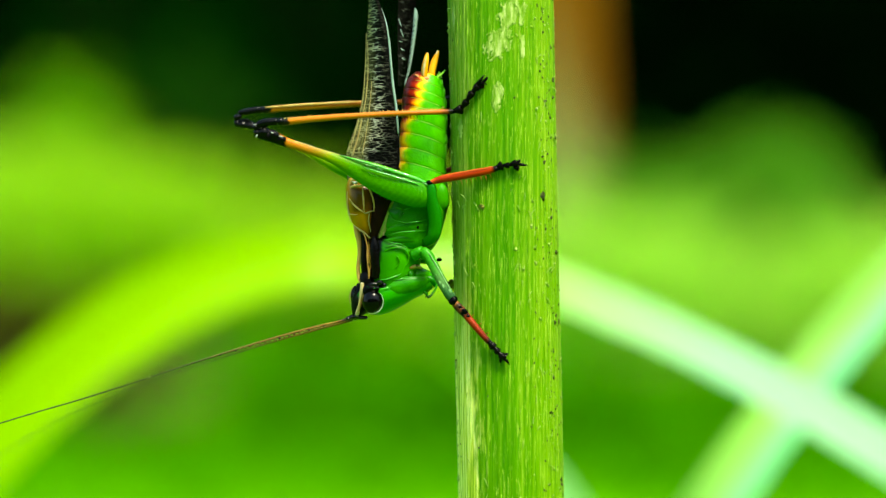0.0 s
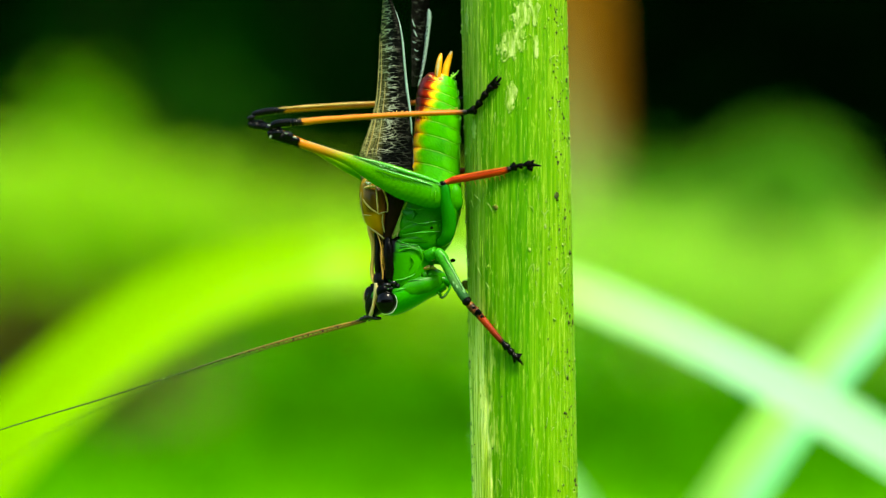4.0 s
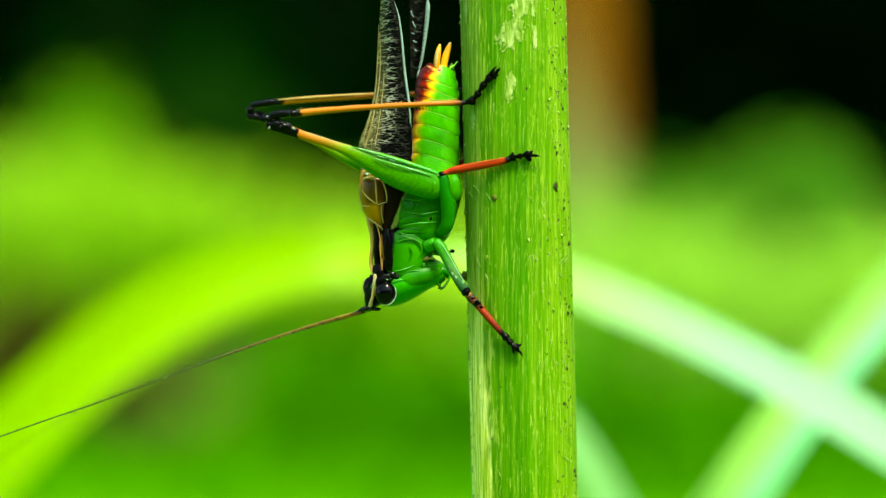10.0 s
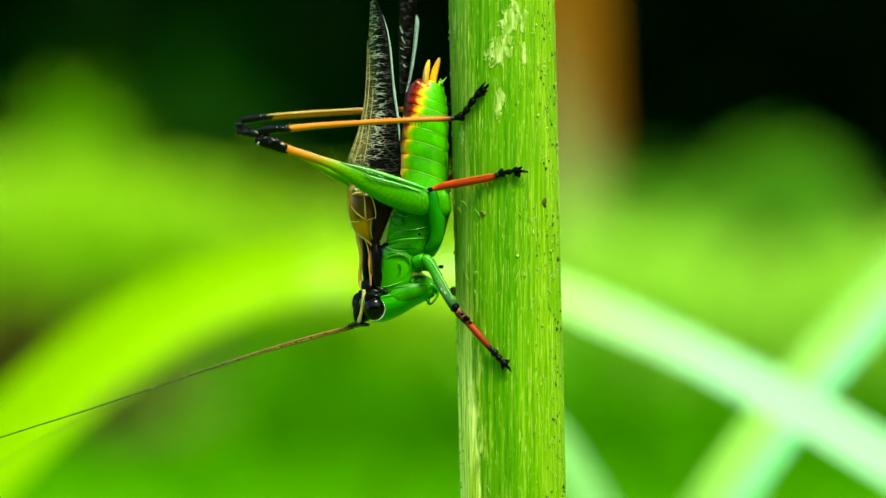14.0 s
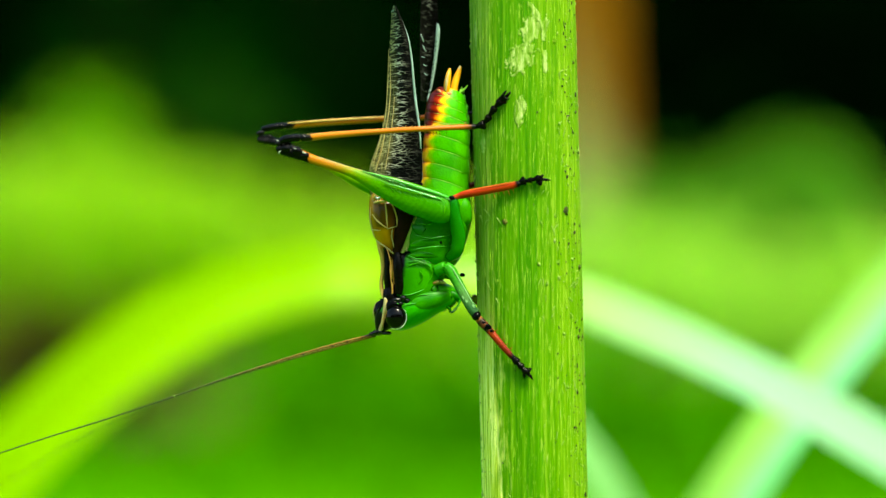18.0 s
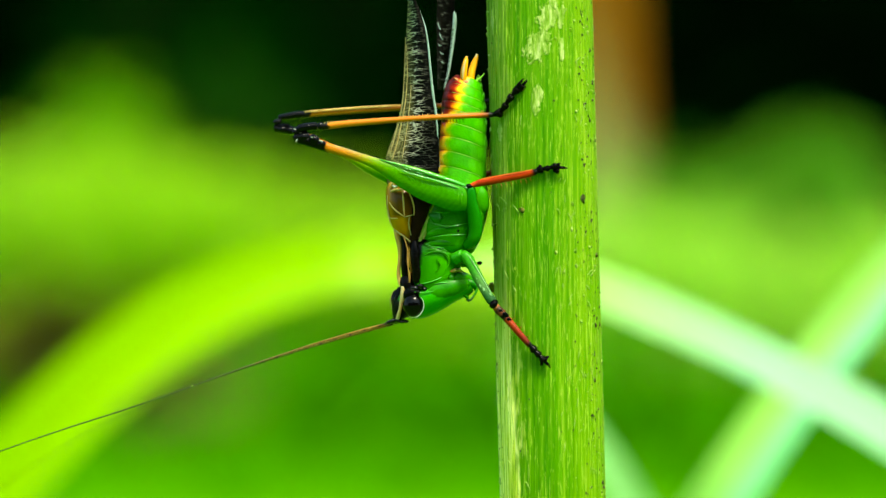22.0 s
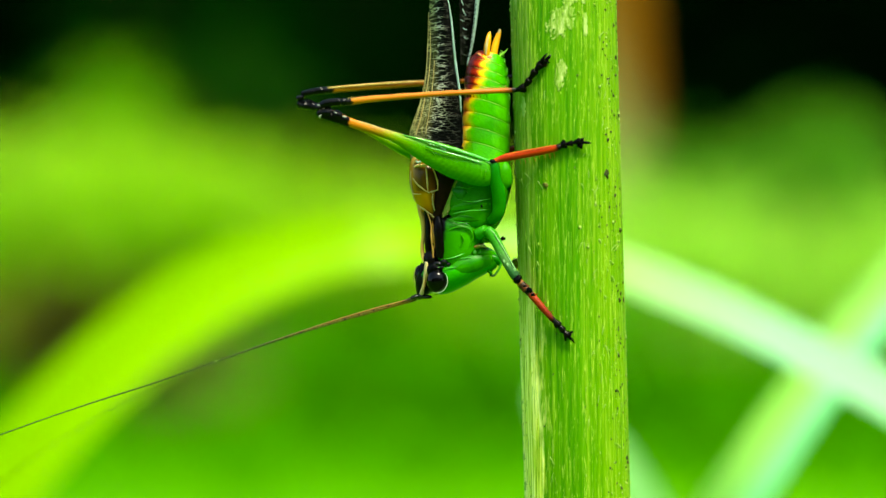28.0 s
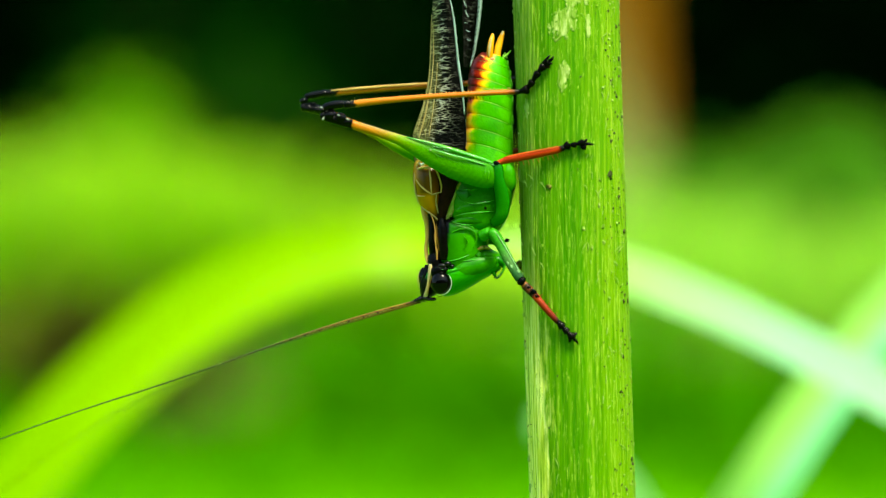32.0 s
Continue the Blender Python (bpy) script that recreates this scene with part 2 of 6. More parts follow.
m_fleck = plain("pale_fleck", (0.12, 0.30, 0.08), 0.4, (0.20, 0.34, 0.16), 1500.0)
m_coral = plain("coral_edge", (0.50, 0.10, 0.02), 0.4, (0.42, 0.06, 0.008), 1500.0)
m_pale_line = plain("pale_membrane", (0.16, 0.42, 0.03), 0.5, (0.26, 0.48, 0.06))
m_skin = plain("neck_skin", (0.36, 0.10, 0.02), 0.5, (0.26, 0.34, 0.08), 900.0)
m_cercus = plain("orange_cercus_skin", (0.56, 0.20, 0.004), 0.4, (0.60, 0.31, 0.01), 1500.0)
m_eye = cuticle("black_eye", [(0, BLACK), (1, BLACK)], rough=0.05, grain=0.0, spec=0.12, relief=0.03)
m_black = cuticle("black_cuticle", [(0, BLACK), (1, (0.002, 0.0015, 0.001))], rough=0.10, spec=0.05, relief=0.4, fine=0.0)
m_knee = cuticle("knee_black", [(0, BLACK), (1, BLACK)], rough=0.08, spec=0.10, relief=0.4, grain=0.0, fine=0.0)
m_jet = cuticle("polished_black", [(0, BLACK), (1, BLACK)], rough=0.06, spec=0.25, relief=0.5, grain=0.0, fine=0.0)
m_cream = plain("cream_cuticle", (0.42, 0.36, 0.20), 0.4, (0.40, 0.26, 0.07))
m_white = plain("white_rim", (0.50, 0.54, 0.46), 0.4)
m_hind_femur = cuticle("hind_femur_skin", [(0.0, BLACK), (0.16, BLACK), (0.18, ORANGE), (0.32, (0.24, 0.115, 0.006)), (0.42, (0.11, 0.20, 0.003)), (0.54, (0.045, 0.18, 0.001)), (0.8, (0.026, 0.155, 0.001)), (1.0, (0.022, 0.16, 0.002))], sub=0.05, rows=34, spec=0.08, relief=0.35)
m_hind_tibia = cuticle("hind_tibia_skin", [(0.0, BLACK), (0.155, BLACK), (0.165, ORANGE), (0.9, (0.36, 0.09, 0.005)), (0.97, BLACK)], rough=0.35, spec=0.14)
m_mid_femur = cuticle("mid_femur_skin", [(0.0, (0.010, 0.125, 0.002)), (1.0, (0.006, 0.12, 0.003))], spec=0.10)
m_mid_tibia = cuticle("mid_tibia_skin", [(0.0, (0.05, 0.05, 0.01)), (0.06, (0.45, 0.05, 0.01)), (0.14, RED), (0.9, (0.30, 0.025, 0.002)), (0.97, BLACK)], rough=0.4, spec=0.09)
m_fore_femur = cuticle("fore_femur_skin", [(0.0, (0.02, 0.2, 0.004)), (0.45, (0.03, 0.17, 0.01)), (0.7, (0.06, 0.14, 0.035)), (0.85, (0.02, 0.08, 0.02)), (1.0, (0.01, 0.03, 0.01))], grain=0.35, spec=0.08)
m_fore_tibia = cuticle("fore_tibia_skin", [(0.0, (0.02, 0.02, 0.01)), (0.07, (0.18, 0.06, 0.01)), (0.13, (0.01, 0.008, 0.004)), (0.22, (0.08, 0.02, 0.005)), (0.27, (0.01, 0.008, 0.004)), (0.34, (0.02, 0.01, 0.005)), (0.40, (0.20, 0.02, 0.002)), (0.65, (0.15, 0.012, 0.002)), (0.86, (0.10, 0.008, 0.002)), (0.95, BLACK)], rough=0.4, spec=0.08, grain=0.4)
m_antenna = cuticle("antenna_skin", [(0.0, (0.02, 0.01, 0.005)), (0.015, (0.15, 0.075, 0.006)), (0.14, (0.10, 0.06, 0.006)), (0.26, (0.04, 0.055, 0.01)), (1.0, (0.012, 0.05, 0.01))], grain=0.4, rough=0.5)
m_vein = plain("pale_vein", (0.22, 0.32, 0.28), 0.4)
m_rib = plain("cream_rib", (0.54, 0.38, 0.13), 0.3, (0.40, 0.24, 0.05), 900.0)
m_flank = plain("cream_flank", (0.09, 0.24, 0.015), 0.5, (0.24, 0.26, 0.06), 3200.0)
m_gold = plain("golden_vein", (0.36, 0.30, 0.12), 0.35, (0.22, 0.16, 0.05), 1200.0)
m_amber, nt_, b_ = mat("amber_wing_base")
u_, v_, uv_ = uv_axes(nt_)
glow_ = ramp(nt_, u_, [(0.0, (0.44, 0.24, 0.012)), (0.10, (0.40, 0.19, 0.008)), (0.20, (0.14, 0.065, 0.003)), (0.34, (0.06, 0.027, 0.002)), (0.5, (0.13, 0.05, 0.003)), (0.66, (0.09, 0.022, 0.002)), (0.8, (0.03, 0.010, 0.003)), (1.0, (0.012, 0.005, 0.003))])
glow_ = blend(nt_, sums(nt_, "MULTIPLY", ramp(nt_, v_, [(0.50, (0, 0, 0)), (0.60, (0.9, 0.9, 0.9)), (0.74, (0.75, 0.75, 0.75)), (0.86, (0, 0, 0))]), ramp(nt_, u_, [(0.45, (1, 1, 1)), (0.72, (0, 0, 0))])), glow_, (0.60, 0.23, 0.006))
glow_ = blend(nt_, sums(nt_, "MULTIPLY", ramp(nt_, v_, [(0.06, (1, 1, 1)), (0.18, (0, 0, 0))]), 0.8), glow_, (0.36, 0.22, 0.02))
n_ = noise_tex(nt_, coords(nt_, (1100, 1100, 600)), 1.0, 3)
nt_.links.new(blend(nt_, sums(nt_, "MULTIPLY", n_, 0.6), glow_, (0.07, 0.03, 0.003)), b_.inputs["Base Color"])
b_.inputs["Roughness"].default_value = 0.2
b_.inputs["Specular IOR Level"].default_value = 0.12
bump(nt_, b_, n_, 0.4, 0.0001)


def wing_mat(name, olive, line, stretch, thin):
    """Black wing skin with a raised pale net of small cross veins, olive towards the back edge."""
    m, nt, b = mat(name)
    u, v, uv = uv_axes(nt)
    vec = coords(nt, (stretch[0], stretch[0] * 0.3, stretch[1]))
    wobble = node(nt, "ShaderNodeTexNoise", Scale=0.7, Detail=3.0)
    nt.links.new(vec, wobble.inputs["Vector"])
    cell = node(nt, "ShaderNodeTexVoronoi", Scale=1.0)
    cell.feature = "DISTANCE_TO_EDGE"
    nt.links.new(blend(nt, 0.6, vec, wobble.outputs["Color"], "LINEAR_LIGHT"), cell.inputs["Vector"])
    net = ramp(nt, cell.outputs["Distance"], [(0.03, (1, 1, 1)), (0.11, (0, 0, 0))])
    patchy = ramp(nt, noise_tex(nt, vec, 0.6, 2), [(thin[0], (0.04, 0.04, 0.04)), (thin[1], (1, 1, 1))])
    fine = node(nt, "ShaderNodeTexNoise", Scale=1.0, Detail=2.0)
    mp2 = nt.nodes.new("ShaderNodeMapping")
    mp2.inputs["Scale"].default_value = (60, 16, 1)
    nt.links.new(uv, mp2.inputs["Vector"])
    nt.links.new(mp2.outputs["Vector"], fine.inputs["Vector"])
    grain_ = ramp(nt, fine.outputs["Fac"], [(0.42, (0.2, 0.2, 0.2)), (0.60, (1, 1, 1))])
    low = ramp(nt, v, [(0.30, (1, 1, 1)), (0.62, (0.12, 0.12, 0.12))])
    back = sums(nt, "MULTIPLY", ramp(nt, u, [(0.0, (1, 1, 1)), (0.26, (0.8, 0.8, 0.8)), (0.44, (0, 0, 0))]), low)
    ground_ = blend(nt, sums(nt, "MULTIPLY", back, grain_), (0.0012, 0.0012, 0.0010), olive)
    fac = sums(nt, "MULTIPLY", net, patchy)
    edge = ramp(nt, u, [(0.0, tuple(x * 1.5 for x in olive)), (0.30, tuple((x + y) / 2 for x, y in zip(olive, line))), (0.42, line), (0.58, tuple(x * 0.7 for x in line)), (0.72, tuple(x * 0.12 for x in line)), (1.0, (0.004, 0.004, 0.004))])
    nt.links.new(blend(nt, fac, ground_, edge), b.inputs["Base Color"])
    b.inputs["Roughness"].default_value = 0.5
    b.inputs["Specular IOR Level"].default_value = 0.02
    bump(nt, b, fac, 0.5, 0.00005)
    return m


m_wing = wing_mat("dark_veined_wing", (0.20, 0.185, 0.06), (0.34, 0.34, 0.26), (1500.0, 5400.0), (0.41, 0.53))
m_far_wing = wing_mat("far_dark_veined_wing", (0.006, 0.006, 0.005), (0.10, 0.11, 0.095), (1600.0, 3600.0), (0.50, 0.62))

# stalk: long fibres, yellower ribs, pale bloom; lit side and shaded band painted in
m_stalk, nt_, b_ = mat("green_stalk")
fine = noise_tex(nt_, coords(nt_, (4600, 4600, 130)), 1.0, 4)
broad = noise_tex(nt_, coords(nt_, (900, 900, 14)), 1.0, 3)
speck = noise_tex(nt_, coords(nt_, (6000, 6000, 800)), 1.0, 3)
c_ = ramp(nt_, broad, [(0.30, (0.040, 0.158, 0.001)), (0.52, (0.057, 0.184, 0.001)), (0.72, (0.080, 0.208, 0.002))])
c_ = blend(nt_, ramp(nt_, fine, [(0.50, (0, 0, 0)), (0.64, (0.75, 0.75, 0.75))]), c_, (0.13, 0.26, 0.008))
c_ = blend(nt_, ramp(nt_, fine, [(0.34, (0.65, 0.65, 0.65)), (0.47, (0, 0, 0))]), c_, (0.026, 0.135, 0.001))
c_ = blend(nt_, ramp(nt_, speck, [(0.60, (0, 0, 0)), (0.68, (0.7, 0.7, 0.7))]), c_, (0.25, 0.36, 0.04))
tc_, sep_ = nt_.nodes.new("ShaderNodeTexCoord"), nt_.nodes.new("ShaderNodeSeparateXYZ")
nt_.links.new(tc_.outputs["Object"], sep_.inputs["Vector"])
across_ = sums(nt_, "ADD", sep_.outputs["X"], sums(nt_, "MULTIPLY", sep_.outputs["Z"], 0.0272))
# lighter, yellower tone painted on the side where the sun falls
lit_side_ = ramp(nt_, sums(nt_, "ADD", sums(nt_, "MULTIPLY", across_, 130.0), 0.5), [(0.52, (0, 0, 0)), (0.80, (0.6, 0.6, 0.6))])
c_ = blend(nt_, lit_side_, c_, ramp(nt_, fine, [(0.36, (0.085, 0.205, 0.002)), (0.56, (0.14, 0.255, 0.006)), (0.70, (0.24, 0.34, 0.03))]))
# shade left of the middle, painted as a darker green band
shade_band_ = ramp(nt_, sums(nt_, "ADD", sums(nt_, "MULTIPLY", across_, 130.0), 0.5), [(0.20, (0, 0, 0)), (0.32, (0.45, 0.45, 0.45)), (0.46, (0.45, 0.45, 0.45)), (0.54, (0, 0, 0))])
c_ = blend(nt_, shade_band_, c_, ramp(nt_, fine, [(0.36, (0.022, 0.125, 0.001)), (0.56, (0.045, 0.17, 0.001)), (0.70, (0.09, 0.23, 0.006))]))
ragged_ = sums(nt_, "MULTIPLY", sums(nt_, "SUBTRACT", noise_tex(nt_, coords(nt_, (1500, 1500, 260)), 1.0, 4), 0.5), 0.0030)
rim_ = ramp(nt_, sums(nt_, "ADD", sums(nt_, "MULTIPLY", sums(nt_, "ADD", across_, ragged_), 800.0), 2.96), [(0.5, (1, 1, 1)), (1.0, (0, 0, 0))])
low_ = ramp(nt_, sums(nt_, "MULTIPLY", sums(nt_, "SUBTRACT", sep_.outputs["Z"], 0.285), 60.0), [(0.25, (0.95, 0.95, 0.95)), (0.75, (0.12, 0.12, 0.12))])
# pale edge skin, its colour lightened to make up for light missing there
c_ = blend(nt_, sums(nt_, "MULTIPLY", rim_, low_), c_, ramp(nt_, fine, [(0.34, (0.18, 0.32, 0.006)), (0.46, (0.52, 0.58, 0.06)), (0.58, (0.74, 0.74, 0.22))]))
nt_.links.new(c_, b_.inputs["Base Color"])
b_.inputs["Roughness"].default_value = 0.55
b_.inputs["Specular IOR Level"].default_value = 0.07
b_.inputs["Subsurface Weight"].default_value = 0.12
b_.inputs["Subsurface Radius"].default_value = (0.5, 1.0, 0.1)
b_.inputs["Subsurface Scale"].default_value = 0.0008
bump(nt_, b_, sums(nt_, "ADD", fine, sums(nt_, "MULTIPLY", speck, 0.5)), 0.7, 0.00016)

m_scar, nt_, b_ = mat("pale_scar")
n_ = noise_tex(nt_, coords(nt_, (4200, 4200, 900)), 1.0, 4, 0.7)
nt_.links.new(ramp(nt_, n_, [(0.36, (0.09, 0.20, 0.008)), (0.5, (0.18, 0.29, 0.04)), (0.64, (0.36, 0.43, 0.15))]), b_.inputs["Base Color"])
b_.inputs["Roughness"].default_value = 0.85
b_.inputs["Specular IOR Level"].default_value = 0.08
bump(nt_, b_, n_, 0.9, 0.00012)
m_bloom = plain("pale_edge_skin", (0.27, 0.37, 0.10), 0.7, (0.16, 0.28, 0.03), 1500.0)
m_streak = plain("pale_streak", (0.19, 0.32, 0.02), 0.6, (0.13, 0.26, 0.008), 2500.0)
m_speck = plain("dark_speck", (0.012, 0.02, 0.008), 0.5, (0.05, 0.06, 0.01), 3000.0)
m_rust = plain("rust_speck", (0.17, 0.16, 0.03), 0.6, (0.07, 0.055, 0.01), 3000.0)

m_arch = blade_mat("lime_blade", (0.29, 0.52, 0.001), (0.50, 0.82, 0.002), amount=0.5)
# pale base colour stands for sky sheen on the leaf
m_sheen_leaf = blade_mat("sheen_painted_blade", (0.27, 0.54, 0.30), (0.22, 0.5, 0.14), gloss=0.5, amount=0.3, stain=(0.25, 0.5, 0.26), tip=(0.25, 0.48, 0.075))
# teal on one half paints how light differs across the fold
m_pale_b = blade_mat("pale_green_blade", (0.48, 0.82, 0.18), (0.4, 0.8, 0.12), gloss=0.5, amount=0.35, stain=(0.44, 0.78, 0.18), shaded_half=(0.26, 0.72, 0.40))
m_pale_c = blade_mat("soft_green_blade", (0.20, 0.46, 0.14), (0.14, 0.38, 0.06), gloss=0.5, amount=0.3, stain=(0.2, 0.46, 0.13))
m_lime = leaf_mat("lime_leaves", (0.17, 0.36, 0.010), (0.30, 0.52, 0.03), (0.45, 0.82, 0.03))
# dark copy of the foliage, the shade put into its base colour
m_bush_shade = leaf_mat("bush_shade_leaves", (0.0006, 0.022, 0.0004), (0.002, 0.036, 0.0004), (0.001, 0.026, 0.0004), 0.2, 0.9, 0.0)
# three tints of one foliage: half-lit, sunlit and dim put into the colour
m_tint_half = leaf_mat("leaves_tinted_half_lit", (0.07, 0.24, 0.012), (0.13, 0.34, 0.024), (0.14, 0.42, 0.02))
m_tint_lit = leaf_mat("leaves_tinted_sunlit", (0.10, 0.30, 0.008), (0.19, 0.42, 0.014), (0.24, 0.58, 0.012))
m_tint_dim = leaf_mat("leaves_tinted_dim", (0.012, 0.075, 0.003), (0.02, 0.11, 0.004), (0.02, 0.10, 0.003))
m_lime_pale = leaf_mat("pale_lime_leaves", (0.21, 0.44, 0.035), (0.34, 0.58, 0.07), (0.46, 0.86, 0.08))
m_olive_shade = leaf_mat("shade_olive_leaves", (0.11, 0.13, 0.004), (0.17, 0.15, 0.01), (0.15, 0.15, 0.005))
# near-black leaf colour carries the deep shade of the wood
m_deep_shade = leaf_mat("deep_shade_leaves", (0.0004, 0.0030, 0.0004), (0.0006, 0.006, 0.0004), (0.0004, 0.004, 0.0004), 0.2, 0.9, 0.0)
m_grass = leaf_mat("lawn_grass", (0.040, 0.198, 0.001), (0.066, 0.272, 0.001), (0.057, 0.312, 0.001), 0.3)
# bark darkened to near black so its colour holds the shade
m_bark_shade = plain("shade_coloured_bark", (0.006, 0.007, 0.002), 0.9, (0.003, 0.004, 0.001), 60.0, 0.0)
m_twig = plain("brown_twig", (0.10, 0.07, 0.03), 0.8, (0.05, 0.04, 0.02), 200.0)

m_bark, nt_, b_ = mat("brown_bark")
n_ = noise_tex(nt_, coords(nt_, (60, 60, 9)), 1.0, 5)
n2_ = noise_tex(nt_, coords(nt_, (5, 5, 4)), 1.0, 3)
c_ = ramp(nt_, n_, [(0.3, (0.09, 0.032, 0.0)), (0.55, (0.19, 0.075, 0.001)), (0.75, (0.25, 0.11, 0.002))])
sep_ = nt_.nodes.new("ShaderNodeSeparateXYZ")
nt_.links.new(coords(nt_, (1, 1, 1)), sep_.inputs["Vector"])
# olive tone towards the foot and the left, brown elsewhere
olive_ = ramp(nt_, sums(nt_, "ADD", sums(nt_, "ADD", sep_.outputs["Z"], sums(nt_, "MULTIPLY", sep_.outputs["X"], 2.5)), sums(nt_, "MULTIPLY", sums(nt_, "SUBTRACT", n2_, 0.5), 0.25)), [(0.48, (0.9, 0.9, 0.9)), (0.64, (0, 0, 0))])
nt_.links.new(blend(nt_, olive_, c_, (0.19, 0.25, 0.07)), b_.inputs["Base Color"])
b_.inputs["Roughness"].default_value = 0.85
b_.inputs["Specular IOR Level"].default_value = 0.08
bump(nt_, b_, n_, 0.9, 0.01)

m_ground, nt_, b_ = mat("grassy_soil")
n_ = noise_tex(nt_, coords(nt_, (1, 1, 1)), 1.3, 5)
n2_ = noise_tex(nt_, coords(nt_, (1, 1, 1)), 40.0, 4)
c_ = ramp(nt_, n_, [(0.40, (0.045, 0.21, 0.001)), (0.58, (0.07, 0.26, 0.001)), (0.74, (0.09, 0.19, 0.004))])
nt_.links.new(blend(nt_, sums(nt_, "MULTIPLY", n2_, 0.6), c_, (0.06, 0.17, 0.002)), b_.inputs["Base Color"])
b_.inputs["Roughness"].default_value = 0.9
b_.inputs["Specular IOR Level"].default_value = 0.05
bump(nt_, b_, n2_, 0.8, 0.02)
m_soil = plain("bare_soil", (0.13, 0.11, 0.022), 0.95, (0.08, 0.09, 0.012), 25.0)


# ---- helpers for shapes ----
def part(name, bm, material, parent, label=""):
    """One mesh object under a thing or a part, made of a bmesh in the thing's own space."""
    me = bpy.data.meshes.new(name)
    bm.normal_update()
    bm.to_mesh(me)
    bm.free()
    for p in me.polygons:
        p.use_smooth = True
    me.materials.append(material)
    ob = new(name, me)
    ob.parent = parent
    if label:
        tagged(ob, label)
    return ob


def smooth_path(stations, k, chord=False):
    """Catmull-Rom through rows of numbers, k steps between two rows; chord weighs unequal steps."""
    pts = [np.array([float(q) for q in s]) for s in stations]
    out = []
    for i in range(len(pts) - 1):
        p0, p1, p2, p3 = pts[max(i - 1, 0)], pts[i], pts[i + 1], pts[min(i + 2, len(pts) - 1)]
        if chord:
            d = [max(1e-9, float(np.linalg.norm(b3[:3] - a3[:3]))) for a3, b3 in ((p0, p1), (p1, p2), (p2, p3))]
            s1, s2 = (p1 - p0) / d[0], (p2 - p1) / d[1]
            s3 = (p3 - p2) / d[2]
            t1 = (s1 * d[1] + s2 * d[0]) / (d[0] + d[1]) * d[1] if i > 0 else p2 - p1
            t2 = (s2 * d[2] + s3 * d[1]) / (d[1] + d[2]) * d[1] if i < len(pts) - 2 else p2 - p1
            for j in range(k):
                t = j / k
                out.append(p1 * (2 * t ** 3 - 3 * t * t + 1) + t1 * (t ** 3 - 2 * t * t + t) + p2 * (3 * t * t - 2 * t ** 3) + t2 * (t ** 3 - t * t))
            continue
        for j in range(k):
            t = j / k
            out.append(0.5 * (2 * p1 + (p2 - p0) * t + (2 * p0 - 5 * p1 + 4 * p2 - p3) * t * t + (3 * p1 - p0 - 3 * p2 + p3) * t ** 3))
    out.append(pts[-1])
    return out


def loft(stations, n=16, k=4, base=(0, 0, 0), unit=0.001, bm=None, u0=0.0, u1=1.0, v0=0.0, v1=1.0, wob=0.0, power=1.0, chord=False):
    """A closed body swept along stations ((x, y, z), half width in the x-z plane, half depth along y). u runs from the left flank to the right one, v along it."""
    bm = bm or bmesh.new()
    layer = bm.loops.layers.uv.verify()
    rows = smooth_path([(*s[0], s[1], s[2]) for s in stations], k, chord)
    run = [0.0]
    for o, q in zip(rows, rows[1:]):
        run.append(run[-1] + float(np.linalg.norm(q[:3] - o[:3])))
    rings, vert_uv = [], {}
    for i, r in enumerate(rows):
        p = Vector(r[:3])
        q, o = Vector(rows[min(i + 1, len(rows) - 1)][:3]), Vector(rows[max(i - 1, 0)][:3])
        t = (q - o).normalized()
        depth = (Vector((0, 1, 0)) - t * t.y).normalized()
        side = depth.cross(t).normalized()
        if side.x < 0 or (abs(side.x) < 0.25 and side.z > 0):
            side = -side
        w, d = max(r[3], 0.000004 / unit), max(r[4], 0.000004 / unit)
        ring = []
        for j in range(n):
            an = 2 * math.pi * j / n
            c, s_ = math.cos(an), math.sin(an)
            if power != 1.0:
                c, s_ = math.copysign(abs(c) ** power, c), math.copysign(abs(s_) ** power, s_)
            f = 1 + (wob * noise.noise(p * 1.3 + Vector((c, s_, 0)) * 2) if wob else 0)
            pt = (p + side * (c * w * f) + depth * (s_ * d * f) - Vector(base)) * unit
            vt = bm.verts.new(pt)
            vert_uv[vt] = (u0 + (u1 - u0) * (c * 0.5 + 0.5), v0 + (v1 - v0) * run[i] / run[-1])
            ring.append(vt)
        rings.append(ring)
    faces = []
    for r1, r2 in zip(rings, rings[1:]):
        for j in range(n):
            faces.append(bm.faces.new((r1[j], r1[(j + 1) % n], r2[(j + 1) % n], r2[j])))
    faces.append(bm.faces.new(rings[0][::-1]))
    faces.append(bm.faces.new(rings[-1]))
    for f in faces:
        for lp in f.loops:
            lp[layer].uv = vert_uv[lp.vert]
    bmesh.ops.recalc_face_normals(bm, faces=faces)
    return bm


def ball(bm, centre, radii, base=(0, 0, 0), unit=0.001, seg=12, turn=0.0):
    m = Matrix.Translation((Vector(centre) - Vector(base)) * unit) @ pose(0, 0, 0, 0, turn, 0) @ Matrix.Diagonal((*[r * unit for r in radii], 1))
    bmesh.ops.create_uvsphere(bm, u_segments=seg, v_segments=max(6, seg // 2 + 2), radius=1.0, matrix=m)
    return bm


def thing(name, where, label, category, group=""):
    ob = new(name)
    ob.location = where
    ob.empty_display_size = 0.01
    return tagged(ob, label, category, group)


